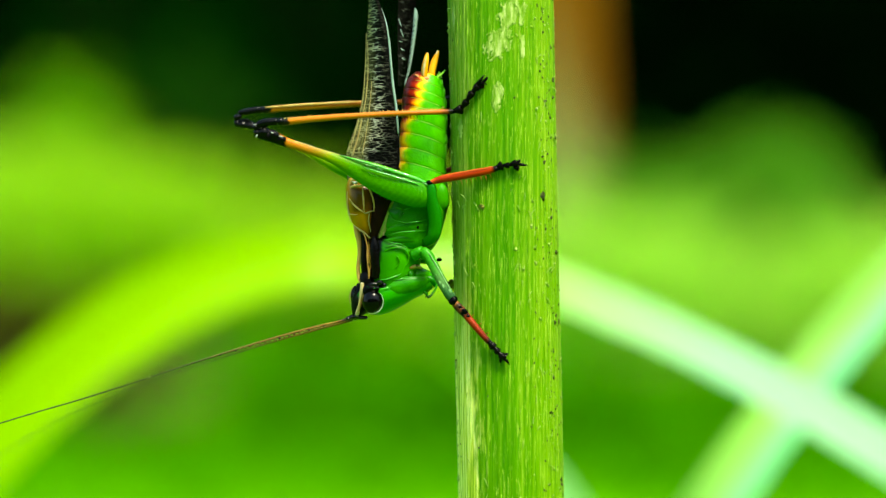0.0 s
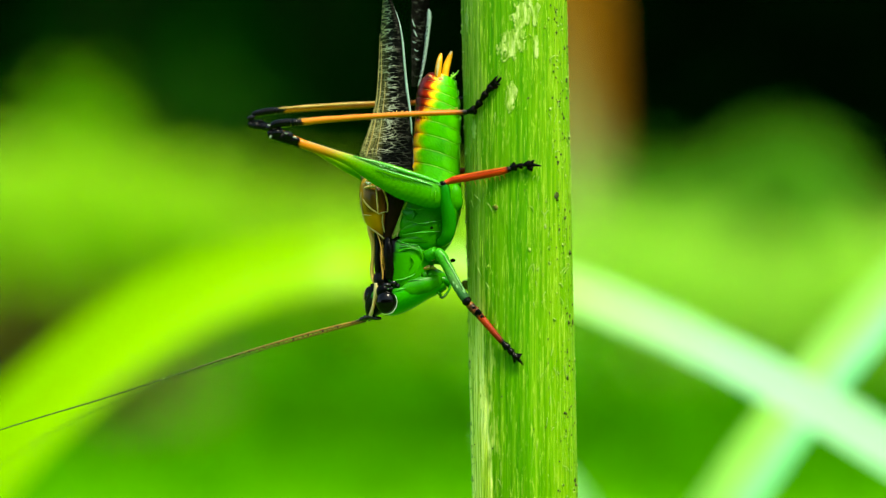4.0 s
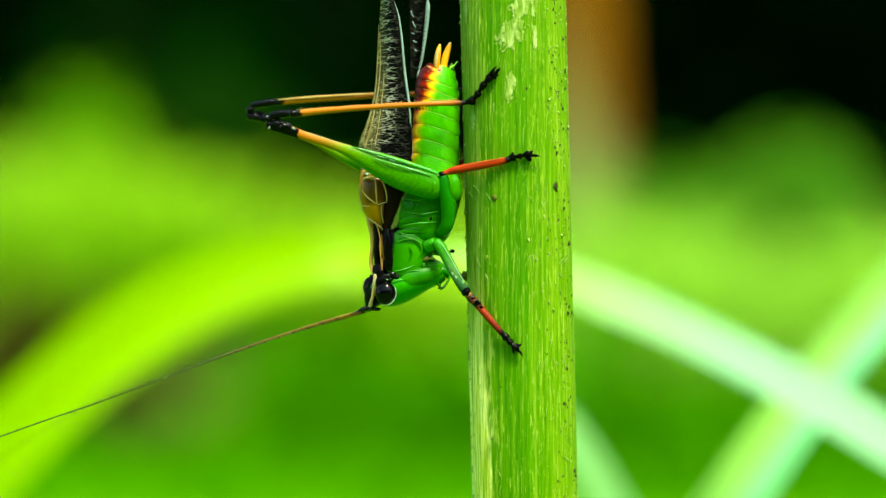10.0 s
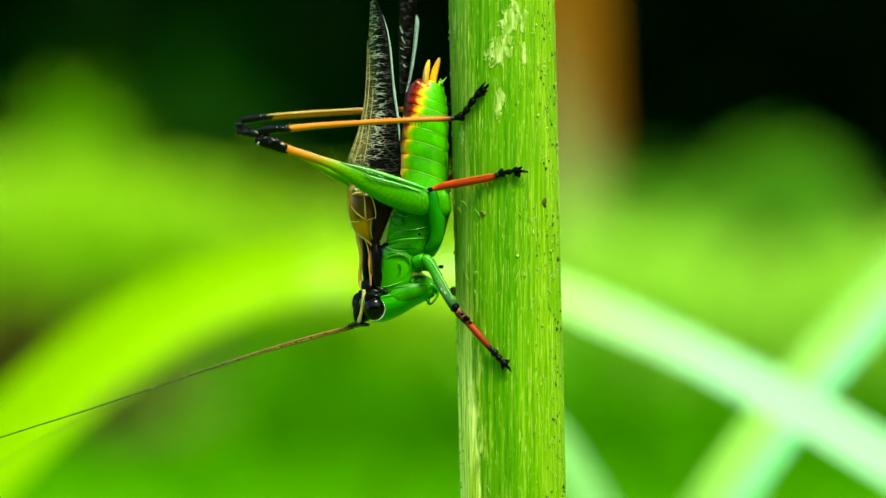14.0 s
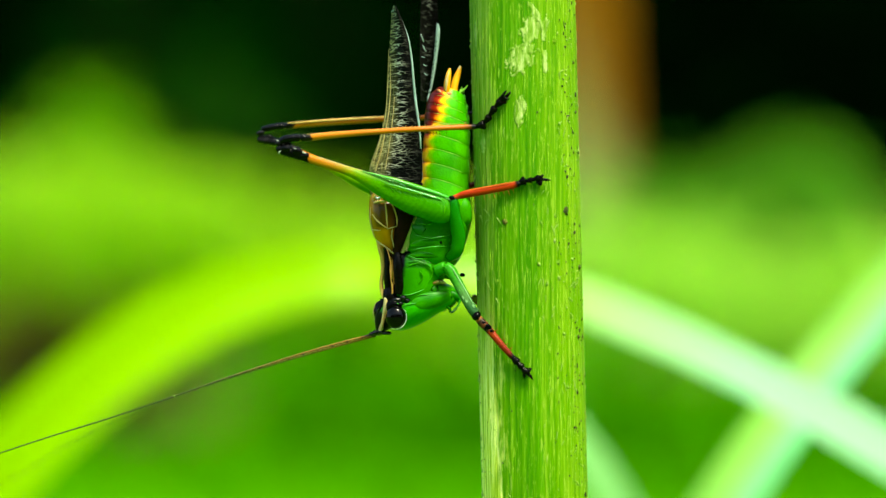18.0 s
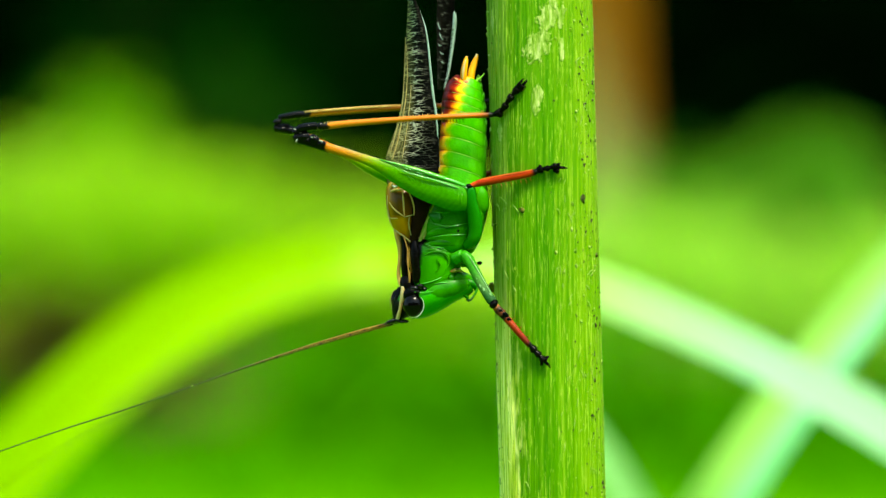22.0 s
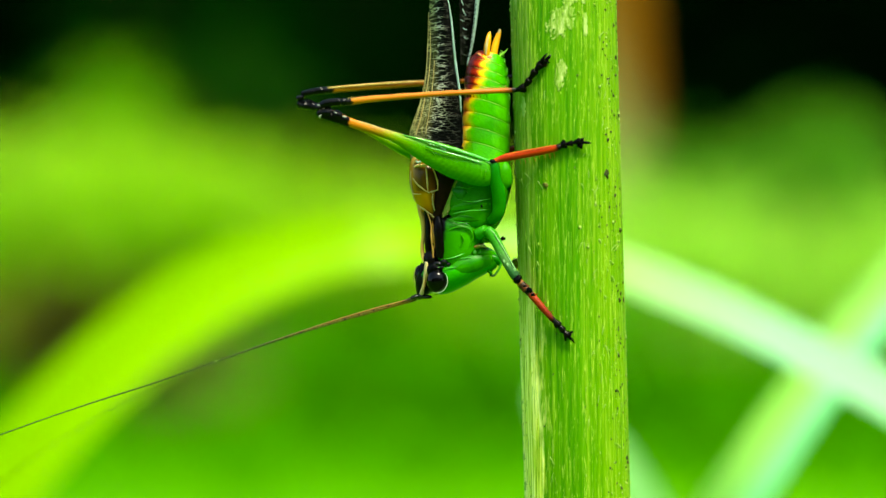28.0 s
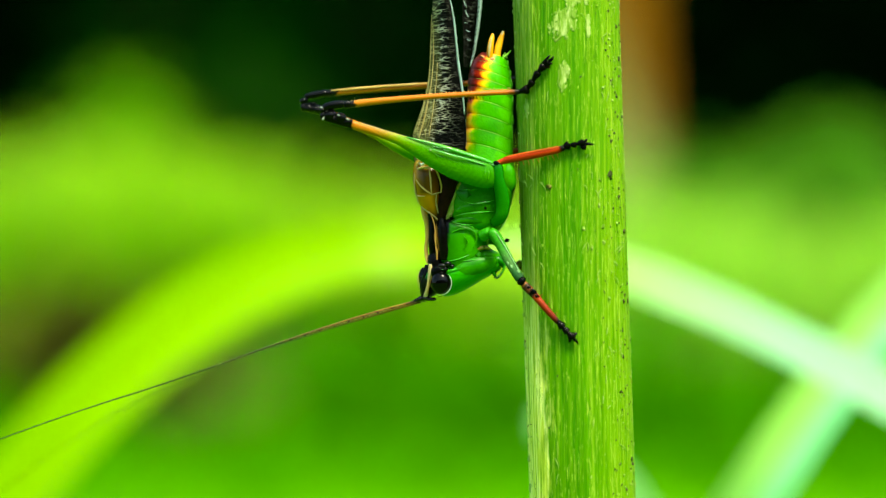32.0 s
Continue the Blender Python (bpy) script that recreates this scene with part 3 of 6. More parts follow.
def leaf_strip(name, centre, widths, material, base, parent, fold=0.25, face=(0, -1, 0.3), label="", k=8, across=6, thick=0.0):
    """A long grass leaf: a strip folded along its midrib, tapered, standing on base."""
    bm = bmesh.new()
    layer = bm.loops.layers.uv.verify()
    rows = smooth_path([(*c, w) for c, w in zip(centre, widths)], k, True)
    grid, uvs = [], {}
    for i, r in enumerate(rows):
        p = Vector(r[:3])
        t = (Vector(rows[min(i + 1, len(rows) - 1)][:3]) - Vector(rows[max(i - 1, 0)][:3])).normalized()
        fc = Vector(face)
        fc = (fc - t * fc.dot(t)).normalized()
        side = t.cross(fc).normalized()
        row = []
        for j in range(across + 1):
            s = j / across * 2 - 1
            pt = p + side * (s * r[3] / 2) + fc * (abs(s) * fold * r[3] / 2) - Vector(base)
            vt = bm.verts.new(pt)
            uvs[vt] = (s * 0.5 + 0.5, i / (len(rows) - 1))
            row.append(vt)
        grid.append(row)
    for r1, r2 in zip(grid, grid[1:]):
        for j in range(across):
            f = bm.faces.new((r1[j], r1[j + 1], r2[j + 1], r2[j]))
            for lp in f.loops:
                lp[layer].uv = uvs[lp.vert]
    return part(name, bm, material, parent, label)


# ---- ground and distance ----
bm = bmesh.new()
bmesh.ops.create_grid(bm, x_segments=60, y_segments=60, size=1.0)
for v in bm.verts:
    x, y = v.co.x, v.co.y
    far = max(abs(x), abs(y))
    s = 3.0 * far + 400.0 * far ** 6
    v.co.x, v.co.y = (x / far * s, y / far * s) if far > 0 else (0, 0)
    r = math.hypot(v.co.x, v.co.y - 4)
    v.co.z = 0.02 * noise.noise(Vector((v.co.x * 1.2, v.co.y * 1.2, 0))) * min(1, r / 2)
ground = part("ground", bm, m_ground, None)
tagged(ground, "grassy green ground with patches of brown soil", "ground", kind="structure")


def soil_patch(x, y, rx, ry, seed):
    bm = bmesh.new()
    rnd = random.Random(seed)
    c = bm.verts.new((0, 0, 0.03))
    ring, ring2 = [], []
    for i in range(22):
        a_ = 2 * math.pi * i / 22
        k_ = 1 + rnd.uniform(-0.2, 0.2)
        ring.append(bm.verts.new((rx * k_ * math.cos(a_) * 0.6, ry * k_ * math.sin(a_) * 0.6, 0.026)))
        ring2.append(bm.verts.new((rx * k_ * math.cos(a_), ry * k_ * math.sin(a_), -0.01)))
    for i in range(22):
        j = (i + 1) % 22
        bm.faces.new((c, ring[i], ring[j]))
        bm.faces.new((ring[i], ring2[i], ring2[j], ring[j]))
    ob = part("soil_patch", bm, m_soil, None)
    ob.location = (x, y, 0)
    return tagged(ob, "bare brown soil patch in the grass", "soil", kind="structure")


def leaves(bm, count, where, size, rnd, droop=0.4):
    """Small pointed leaves at random places given by where(rnd)."""
    for _ in range(count):
        p = Vector(where(rnd))
        s = size * rnd.uniform(0.6, 1.4)
        m = Matrix.Translation(p) @ Euler((rnd.uniform(-1, 1) * 0.9, rnd.uniform(-1, 1) * 0.9, rnd.uniform(0, 6.3))).to_matrix().to_4x4()
        pts = [(0, 0, 0), (0.28, 0.22, 0.05), (0.7, 0.16, 0.0), (1, 0, -droop * 0.3), (0.7, -0.16, 0.0), (0.28, -0.22, 0.05)]
        vs = [bm.verts.new(m @ Vector((a_ * s, b2 * s, c2 * s))) for a_, b2, c2 in pts]
        bm.faces.new((vs[0], vs[1], vs[2], vs[3]))
        bm.faces.new((vs[0], vs[3], vs[4], vs[5]))
    return bm


def shrub(x, y, width, low, top, material, label, seed, count=420, size=0.06, depth=0.5, name="shrub"):
    """Stems from one root with leaves through an uneven crown between the heights low and top."""
    rnd = random.Random(seed)
    ob = thing(name, (x, y, 0), label, "shrub", "shrubs behind the stalk")
    tips = []
    for i in range(7):
        tx, ty, tz = rnd.uniform(-0.5, 0.5) * width, rnd.uniform(-0.5, 0.5) * depth, rnd.uniform(low + (top - low) * 0.55, top)
        tips.append((tx, ty, tz))
        bm = loft([((0, 0, 0.0), 0.008, 0.008), ((tx * 0.4, ty * 0.4, tz * 0.5), 0.005, 0.005), ((tx, ty, tz), 0.002, 0.002)], 6, 3, unit=1.0)
        part("stem", bm, m_twig, ob)
    mid = (low + top) / 2

    def where(r):
        tx, ty, tz = r.choice(tips)
        f = r.random() ** 0.6
        return (tx * f + r.gauss(0, width * 0.16), ty * f + r.gauss(0, depth * 0.2), max(0.02, low + (tz - low) * r.random() + r.gauss(0, 0.02)))
    bm = leaves(bmesh.new(), count, where, size, rnd)
    part("crown", bm, material, ob)
    return ob


soil_patch(-1.15, 7.0, 0.9, 1.6, 1)
soil_patch(-0.43, 4.4, 0.2, 0.9, 2)
# fills the shaded gap below the shrubs; leaf colour stands for the shade
shrub(-0.68, 4.2, 0.42, 0.0, 0.31, m_olive_shade, "olive-brown undergrowth below the shrubs, shade put into its colour", 77, 900, 0.06, 0.3)

# low sunlit herbs on the far side of the lawn
HERB = "low sunlit yellow-green herb at the lawn's far edge"
for i, (x, y, w, hi) in enumerate(((-0.55, 6.3, 0.5, 0.20), (-0.15, 6.0, 0.5, 0.22), (0.28, 6.2, 0.5, 0.24), (0.70, 6.1, 0.5, 0.24), (1.10, 6.3, 0.5, 0.24))):
    shrub(x, y, w, 0.0, hi, m_lime, HERB, 120 + i, 420, 0.07, 0.5, "herb")

# grass tufts along the near edge of the shrubs
for i, x in enumerate((0.30, 0.47, 0.64, 0.14, -0.02, -0.18)):
    shrub(x, 3.25 + 0.1 * (i % 3), 0.2, 0.0, 0.09 if i < 3 else 0.14, m_grass, "tuft of mid-green grass at the edge of the lawn", 150 + i, 420, 0.06, 0.3, "grass_tuft")

# lawn of short blades
rnd = random.Random(5)
bm = bmesh.new()
for _ in range(9000):
    y = rnd.uniform(2.4, 8.0)
    x = rnd.uniform(-0.25, 0.25) * y
    s, a_ = rnd.uniform(0.025, 0.06), rnd.uniform(0, 6.3)
    dx, dy = math.cos(a_) * 0.004, math.sin(a_) * 0.004
    lx, ly = rnd.uniform(-0.02, 0.02), rnd.uniform(-0.02, 0.02)
    z0 = -0.005
    vs = [bm.verts.new(c) for c in ((x - dx, y - dy, z0), (x + dx, y + dy, z0), (x + lx * 0.4 + dx * 0.7, y + ly * 0.4 + dy * 0.7, s * 0.6), (x + lx, y + ly, s), (x + lx * 0.4 - dx * 0.7, y + ly * 0.4 - dy * 0.7, s * 0.6))]
    bm.faces.new(vs)
for _ in range(14000):
    a_, d = rnd.uniform(0, 6.3), 7.0 * math.sqrt(rnd.random())
    x, y, s = d * math.cos(a_), d * math.sin(a_), rnd.uniform(0.03, 0.07)
    if d < 0.5 or (y > 1.5 and abs(x) < 0.27 * y):
        continue
    dx, dy, lx, ly = rnd.uniform(-1, 1) * 0.008, rnd.uniform(-1, 1) * 0.008, rnd.uniform(-0.03, 0.03), rnd.uniform(-0.03, 0.03)
    bm.faces.new([bm.verts.new(c) for c in ((x - dx, y - dy, -0.01), (x + dx, y + dy, -0.01), (x + lx * 0.5 + dx * 0.7, y + ly * 0.5 + dy * 0.7, s * 0.6), (x + lx, y + ly, s))])
tagged(part("grass", bm, m_grass, None), "short green lawn grass", "grass", kind="stuff")

LIME = "low lime-green leafy shrub in bright sun"
for i, (x, y, w, lo, hi, n_l) in enumerate(((-0.62, 3.6, 0.30, 0.26, 0.425, 420), (-0.40, 3.5, 0.30, 0.245, 0.415, 420), (-0.18, 3.6, 0.30, 0.20, 0.395, 420), (0.02, 3.7, 0.30, 0.18, 0.38, 420),
                                             (0.22, 3.6, 0.30, 0.12, 0.36, 420), (0.40, 3.5, 0.30, 0.12, 0.33, 420), (0.60, 3.6, 0.32, 0.12, 0.33, 420), (0.80, 3.7, 0.30, 0.12, 0.33, 380), (-0.85, 3.7, 0.32, 0.25, 0.40, 380))):
    shrub(x, y, w, lo, hi, m_lime_pale if x > 0.1 else m_lime, "low pale lime leafy shrub in bright sun" if x > 0.1 else LIME, 20 + i, n_l, 0.05, 0.3)


def clumped(x, y, clumps, material, label, seed, size=0.04):
    """A bush of a few stems, each ending in tight bunches of leaves: clumps are (sideways, height, spread, leaves)."""
    rnd = random.Random(seed)
    ob = thing("shrub", (x, y, 0), label, "shrub", "shrubs behind the stalk")
    crown = bmesh.new()
    for dx, z, spread, count in clumps:
        dy = rnd.uniform(-0.08, 0.08)
        part("stem", loft([((dx * 0.2, 0, 0.0), 0.007, 0.007), ((dx * 0.6, dy * 0.5, z * 0.55), 0.004, 0.004), ((dx, dy, z), 0.0015, 0.0015)], 6, 3, unit=1.0), m_twig, ob)
        leaves(crown, count, lambda r: (dx + r.gauss(0, spread), dy + r.gauss(0, spread), z + r.gauss(0, spread * 0.8)), size, rnd)
    part("crown", crown, material, ob)
    return ob


clumped(-0.556, 3.8, ((0.0, 0.490, 0.022, 190), (0.0, 0.440, 0.030, 150), (0.05, 0.405, 0.035, 120), (-0.06, 0.395, 0.035, 110)), m_tint_lit, "tall green shoot, its rounded head of leaves coloured as sunlit", 41)
clumped(-0.47, 5.0, ((0.0, 0.60, 0.05, 90), (0.06, 0.54, 0.05, 80), (-0.28, 0.56, 0.05, 60)), m_tint_dim, "green bush dimmed in its leaf colour, behind the bright shoots", 45, 0.06)
clumped(0.60, 4.0, ((0.0, 0.43, 0.026, 130), (-0.06, 0.385, 0.035, 150), (0.03, 0.385, 0.035, 150), (-0.11, 0.34, 0.04, 170), (0.09, 0.33, 0.04, 150), (0.0, 0.31, 0.05, 200), (-0.20, 0.33, 0.04, 140)), m_tint_half, "mid-green leafy bush with a domed top", 42)
clumped(0.40, 4.1, ((0.0, 0.36, 0.035, 140), (0.08, 0.36, 0.035, 130), (-0.07, 0.35, 0.04, 120)), m_tint_half, "mid-green leafy bush, half shade put into its colour", 43)

shrub(-0.42, 6.6, 0.5, 0.0, 1.15, m_bush_shade, "deep green bush with the wood's shade put into its colour", 91, 420, 0.14, 0.5)
shrub(-0.95, 7.0, 0.5, 0.0, 1.1, m_bush_shade, "deep green bush with the wood's shade put into its colour", 92, 420, 0.14, 0.5)

# young tree in front of the wood
tree = thing("young_tree", (0.292, 4.6, 0.0), "young tree with an orange-brown bare trunk and an unseen crown coloured as shade", "tree")
loft_rows = [((0.0, 0.0, -0.05), 0.085, 0.085), ((0.0, 0.0, 0.15), 0.072, 0.072), ((-0.01, 0.0, 0.5), 0.068, 0.068), ((-0.02, 0.0, 1.2), 0.062, 0.062), ((0.01, 0.0, 2.4), 0.05, 0.05), ((0.02, 0.05, 3.2), 0.03, 0.03)]
part("trunk", loft(loft_rows, 20, 6, unit=1.0, wob=0.12), m_bark, tree)
for i, (dx, dy, z0, z1) in enumerate(((0.7, 0.3, 1.9, 2.7), (-0.8, 0.2, 2.1, 2.9), (0.2, 0.8, 2.3, 3.2), (-0.3, -0.5, 2.5, 3.2))):
    part("limb", loft([((0, 0, z0), 0.03, 0.03), ((dx * 0.5, dy * 0.5, (z0 + z1) / 2 + 0.05), 0.02, 0.02), ((dx, dy, z1), 0.008, 0.008)], 8, 4, unit=1.0), m_bark, tree)
# crown is added above the view, with shade put into its leaf colour
part("crown", leaves(bmesh.new(), 2600, lambda r: (r.gauss(0, 0.75), 0.5 + r.gauss(0, 0.6), 2.9 + r.gauss(0, 0.45)), 0.14, random.Random(3)), m_deep_shade, tree)

# wood far behind, its deep shade put into the leaf colour
bm = bmesh.new()
rnd = random.Random(9)
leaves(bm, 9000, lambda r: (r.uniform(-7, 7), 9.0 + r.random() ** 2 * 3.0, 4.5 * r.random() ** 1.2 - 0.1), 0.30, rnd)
# unseen canopy added overhead to shade the wood
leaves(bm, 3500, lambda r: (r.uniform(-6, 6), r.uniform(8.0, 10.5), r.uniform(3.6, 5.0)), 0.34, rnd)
tagged(part("woodland", bm, m_deep_shade, None), "dense woodland, its deep shade put into near-black leaf colour", "woodland", kind="stuff")
# unseen wood added behind the camera and at the right to darken reflections
bm = leaves(bmesh.new(), 7000, lambda r: (r.uniform(-10, 10), -7.5 - r.random() * 2.5, 3.6 * r.random() ** 1.1 - 0.1), 0.5, rnd)
leaves(bm, 1800, lambda r: (r.uniform(8.5, 10.5), r.uniform(-8, 9), 4.0 * r.random() ** 1.1 - 0.1), 0.5, rnd)
tagged(part("woodland", bm, m_deep_shade, None), "unseen dark wood added behind and at the right to darken reflections", "woodland", kind="stuff")
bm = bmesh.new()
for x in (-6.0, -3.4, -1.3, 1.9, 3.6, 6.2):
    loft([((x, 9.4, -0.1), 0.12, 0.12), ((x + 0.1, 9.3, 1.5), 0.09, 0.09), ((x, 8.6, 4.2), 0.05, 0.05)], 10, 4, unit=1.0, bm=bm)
tagged(part("woodland_trunks", bm, m_bark_shade, None), "woodland tree trunks coloured near black for shade", "trunks", kind="stuff")
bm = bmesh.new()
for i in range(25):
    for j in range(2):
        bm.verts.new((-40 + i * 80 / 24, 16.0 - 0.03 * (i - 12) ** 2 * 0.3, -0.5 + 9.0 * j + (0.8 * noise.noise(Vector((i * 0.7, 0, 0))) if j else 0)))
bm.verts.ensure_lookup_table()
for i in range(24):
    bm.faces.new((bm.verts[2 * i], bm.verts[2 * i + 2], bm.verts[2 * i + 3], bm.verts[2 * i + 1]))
tagged(part("backdrop", bm, m_deep_shade, None), "distant mass of woodland with deep shade put into its colour", "backdrop", kind="structure")


# ---- the stalk ----
STALK_R, STALK_P = 3.81, 2.5     # half width, and how squarish its section is


def stalk_axis(z):
    """Axis of the stalk at the height z, in millimetres from the eye's level."""
    return 6.45 - 0.0280 * z


def stalk_radius(an, z):
    """Radius with its ribs and the low ridge along the near side."""
    rib = 0.03 * noise.noise(Vector((math.cos(an) * 9, math.sin(an) * 9, z * 0.01))) + 0.018 * noise.noise(Vector((math.cos(an) * 26, math.sin(an) * 26, z * 0.03)))
    low = max(0.0, min(1.0, (-4.0 - z) / 8.0))
    ridge = 0.10 * max(0.0, math.cos(an + math.pi / 2 - 0.02)) ** 10 + 0.09 * low * max(0.0, math.cos(an + math.pi / 2 - 0.01)) ** 90
    flake = 0.02 * noise.noise(Vector((math.cos(an) * 14, math.sin(an) * 14, z * 0.9)))
    square = (abs(math.cos(an)) ** STALK_P + abs(math.sin(an)) ** STALK_P) ** (-1 / STALK_P)
    return STALK_R * square * (1.0 if z < 60 else 1.0 - (z - 60) / 300 * 0.5) + rib + ridge - 0.06 + flake


def on_stalk(x, z, out=0.0):
    """Place on the stalk's near side at the sideways place x."""
    d = max(-0.999, min(0.999, (x - stalk_axis(z)) / STALK_R))
    an = math.atan2(-(1 - abs(d) ** STALK_P) ** (1 / STALK_P), d)
    r = stalk_radius(an, z) + out
    return Vector((stalk_axis(z) + r * math.cos(an), STALK_Y + r * math.sin(an), z))


STALK_Y = 0.4
stalk_base = Vector((stalk_axis(-300), STALK_Y, -300))
stalk = thing("plant_stalk", (stalk_base.x / 1000, stalk_base.y / 1000, 0.0), "thick upright bright green plant stalk with fine lengthwise ribs", "stalk")
bm = bmesh.new()
layer = bm.loops.layers.uv.verify()
heights = list(np.linspace(-300, -30, 12)) + list(np.arange(-28, 28.1, 0.8)) + list(np.linspace(32, 300, 10))
SIDES = 240
rings = []
for z in heights:
    ring = []
    for j in range(SIDES):
        an = 2 * math.pi * j / SIDES
        r = stalk_radius(an, z)
        ring.append(bm.verts.new((Vector((stalk_axis(z) + r * math.cos(an), STALK_Y + r * math.sin(an), z)) - stalk_base) / 1000))
    rings.append(ring)
for r1, r2 in zip(rings, rings[1:]):
    for j in range(SIDES):
        bm.faces.new((r1[j], r1[(j + 1) % SIDES], r2[(j + 1) % SIDES], r2[j]))
bm.faces.new(rings[0][::-1])
bm.faces.new(rings[-1])
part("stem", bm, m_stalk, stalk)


def scar(name, x, z, w, h, material, seed, label="", out=0.012, lean=0.0):
    """A thin ragged flake of dry skin lying on the stalk, with gaps torn in it."""
    step, kept = 0.055, set()
    nx, nz = int(w / step), int(h / step)
    for i in range(nx):
        for j in range(nz):
            a_, b2 = (i + 0.5) / nx * 2 - 1, (j + 0.5) / nz * 2 - 1
            q = Vector((a_ * w, b2 * h * 0.6, seed * 3.7))
            f = noise.noise(q * 1.6) * 0.5 + noise.noise(q * 4.5) * 0.5 + noise.noise(q * 11) * 0.18
            if 1 - (a_ * a_ + b2 * b2) + f * 0.9 > 0.44:
                kept.add((i, j))
    bm, seen = bmesh.new(), {}

    def corner(i, j, side):
        if (i, j, side) not in seen:
            dz = (j / nz - 0.5) * h
            dx = (i / nx - 0.5) * w + lean * dz
            q = Vector((dx * 3.0, dz * 1.6, seed))
            lift = (out + 0.022 * max(0.0, noise.noise(q * 1.7)) + 0.012 * noise.noise(q * 5)) if side else -0.12
            seen[(i, j, side)] = bm.verts.new((on_stalk(x + dx, z + dz, lift) - stalk_base) / 1000)
        return seen[(i, j, side)]
    for i, j in kept:
        bm.faces.new([corner(i + a_, j + b2, 1) for a_, b2 in ((0, 0), (1, 0), (1, 1), (0, 1))])
        for di, dj, e in ((-1, 0, ((0, 1), (0, 0))), (1, 0, ((1, 0), (1, 1))), (0, -1, ((0, 0), (1, 0))), (0, 1, ((1, 1), (0, 1)))):
            if (i + di, j + dj) not in kept:
                (a_, b2), (c2, d2) = e
                bm.faces.new((corner(i + c2, j + d2, 1), corner(i + a_, j + b2, 1), corner(i + a_, j + b2, 0), corner(i + c2, j + d2, 0)))
    bmesh.ops.recalc_face_normals(bm, faces=bm.faces)
    return part(name, bm, material, stalk, label)


for i, (x, z, w, h, lean) in enumerate(((6.45, 15.47, 1.85, 2.57, 0.1), (5.75, 13.42, 2.33, 2.81, 0.25), (6.77, 16.49, 0.64, 2.01, -0.5), (7.36, 15.47, 0.64, 2.41, 0.1), (7.40, 13.22, 0.48, 2.41, 0), (5.67, 9.64, 0.88, 2.65, 0.1), (5.90, 10.19, 0.56, 1.20, -0.3))):
    scar("scar", x, z, w, h, m_scar, 60 + i, "pale flaking scar", 0.014 + 0.002 * i, lean)
for i, (x, z, w, h) in enumerate(((3.10, 7.59, 0.32, 2.41), (2.58, 15.15, 0.24, 2.41))):
    scar("pale_edge_flake", x, z, w, h, m_bloom, 80 + i, "pale dry skin along the edge", 0.01)

# short pale fibres all over, and dark pinprick specks, thicker towards the sunny edge
rnd = random.Random(11)
bm = bmesh.new()
for _ in range(1300):
    z, d = rnd.uniform(-27, 27), rnd.uniform(-0.97, 0.97)
    x = stalk_axis(z) + d * STALK_R
    w, h = rnd.uniform(0.009, 0.019), rnd.choice((0.15, 0.2, 0.3, 0.5, 0.8, 1.4, 2.4)) * rnd.uniform(0.6, 1.2)
    q = [on_stalk(x + sx * w * (1 - 0.6 * abs(sz)), z + sz * h / 2 + 0.06 * sx, 0.006) for sz, sx in ((-1, -1), (0, -1.2), (1, -1), (1, 1), (0, 1.1), (-1, 1))]
    vs = [bm.verts.new((p - stalk_base) / 1000) for p in q]
    lows = [bm.verts.new((on_stalk(p.x, p.z, -0.08) - stalk_base) / 1000) for p in q]
    bm.faces.new(vs)
    for i in range(6):
        bm.faces.new((vs[i], lows[i], lows[(i + 1) % 6], vs[(i + 1) % 6]))
bmesh.ops.recalc_face_normals(bm, faces=bm.faces)
ob = part("fibre_fuzz", bm, m_streak, stalk, "short pale fibres")
tagged(ob, kind="stuff")


def pimple(name, x, z, r, material, out=0.0, tall=1.0, label=""):
    p = on_stalk(x, z, out)
    bm = ball(bmesh.new(), p, (r, r * 0.4, r * tall), stalk_base, seg=8)
    for v in bm.verts:
        v.co += Vector((rnd.uniform(-1, 1), rnd.uniform(-0.5, 0.5), rnd.uniform(-1, 1))) * r * 0.0006
    return part(name, bm, material, stalk, label)


for i in range(110):
    z = rnd.uniform(-26, 26)
    d = 1 - abs(rnd.gauss(0, 0.24)) if rnd.random() < 0.85 else rnd.uniform(-0.9, 0.9)
    pimple("speck", stalk_axis(z) + max(-0.95, min(0.985, d)) * STALK_R, z, rnd.choice((0.04, 0.055, 0.07, 0.11)) * rnd.uniform(0.8, 1.2), m_speck if rnd.random() < 0.8 else m_streak, 0.0, rnd.uniform(0.7, 1.5))
pimple("rust_spot", *(4.68, 1.97), 0.17, m_rust, 0.03, 1.1, "small rust-brown spot")
# the pit's dark hollow is painted as a low dark bump
pimple("pit_mark", *(8.90, 2.83), 0.24, m_speck, 0.0, 1.1, "dark bump in place of a sunken pit")
for q in ((8.15, 2.44), (8.11, 0.67), (7.01, -0.98), (8.38, -0.83), (8.46, -1.93)):
    pimple("flake_bump", *q, 0.11, m_scar, 0.0, 1.3, "tan crumb of dry skin")
# fringe of fine hairs and crumbs on both edges
bm = bmesh.new()
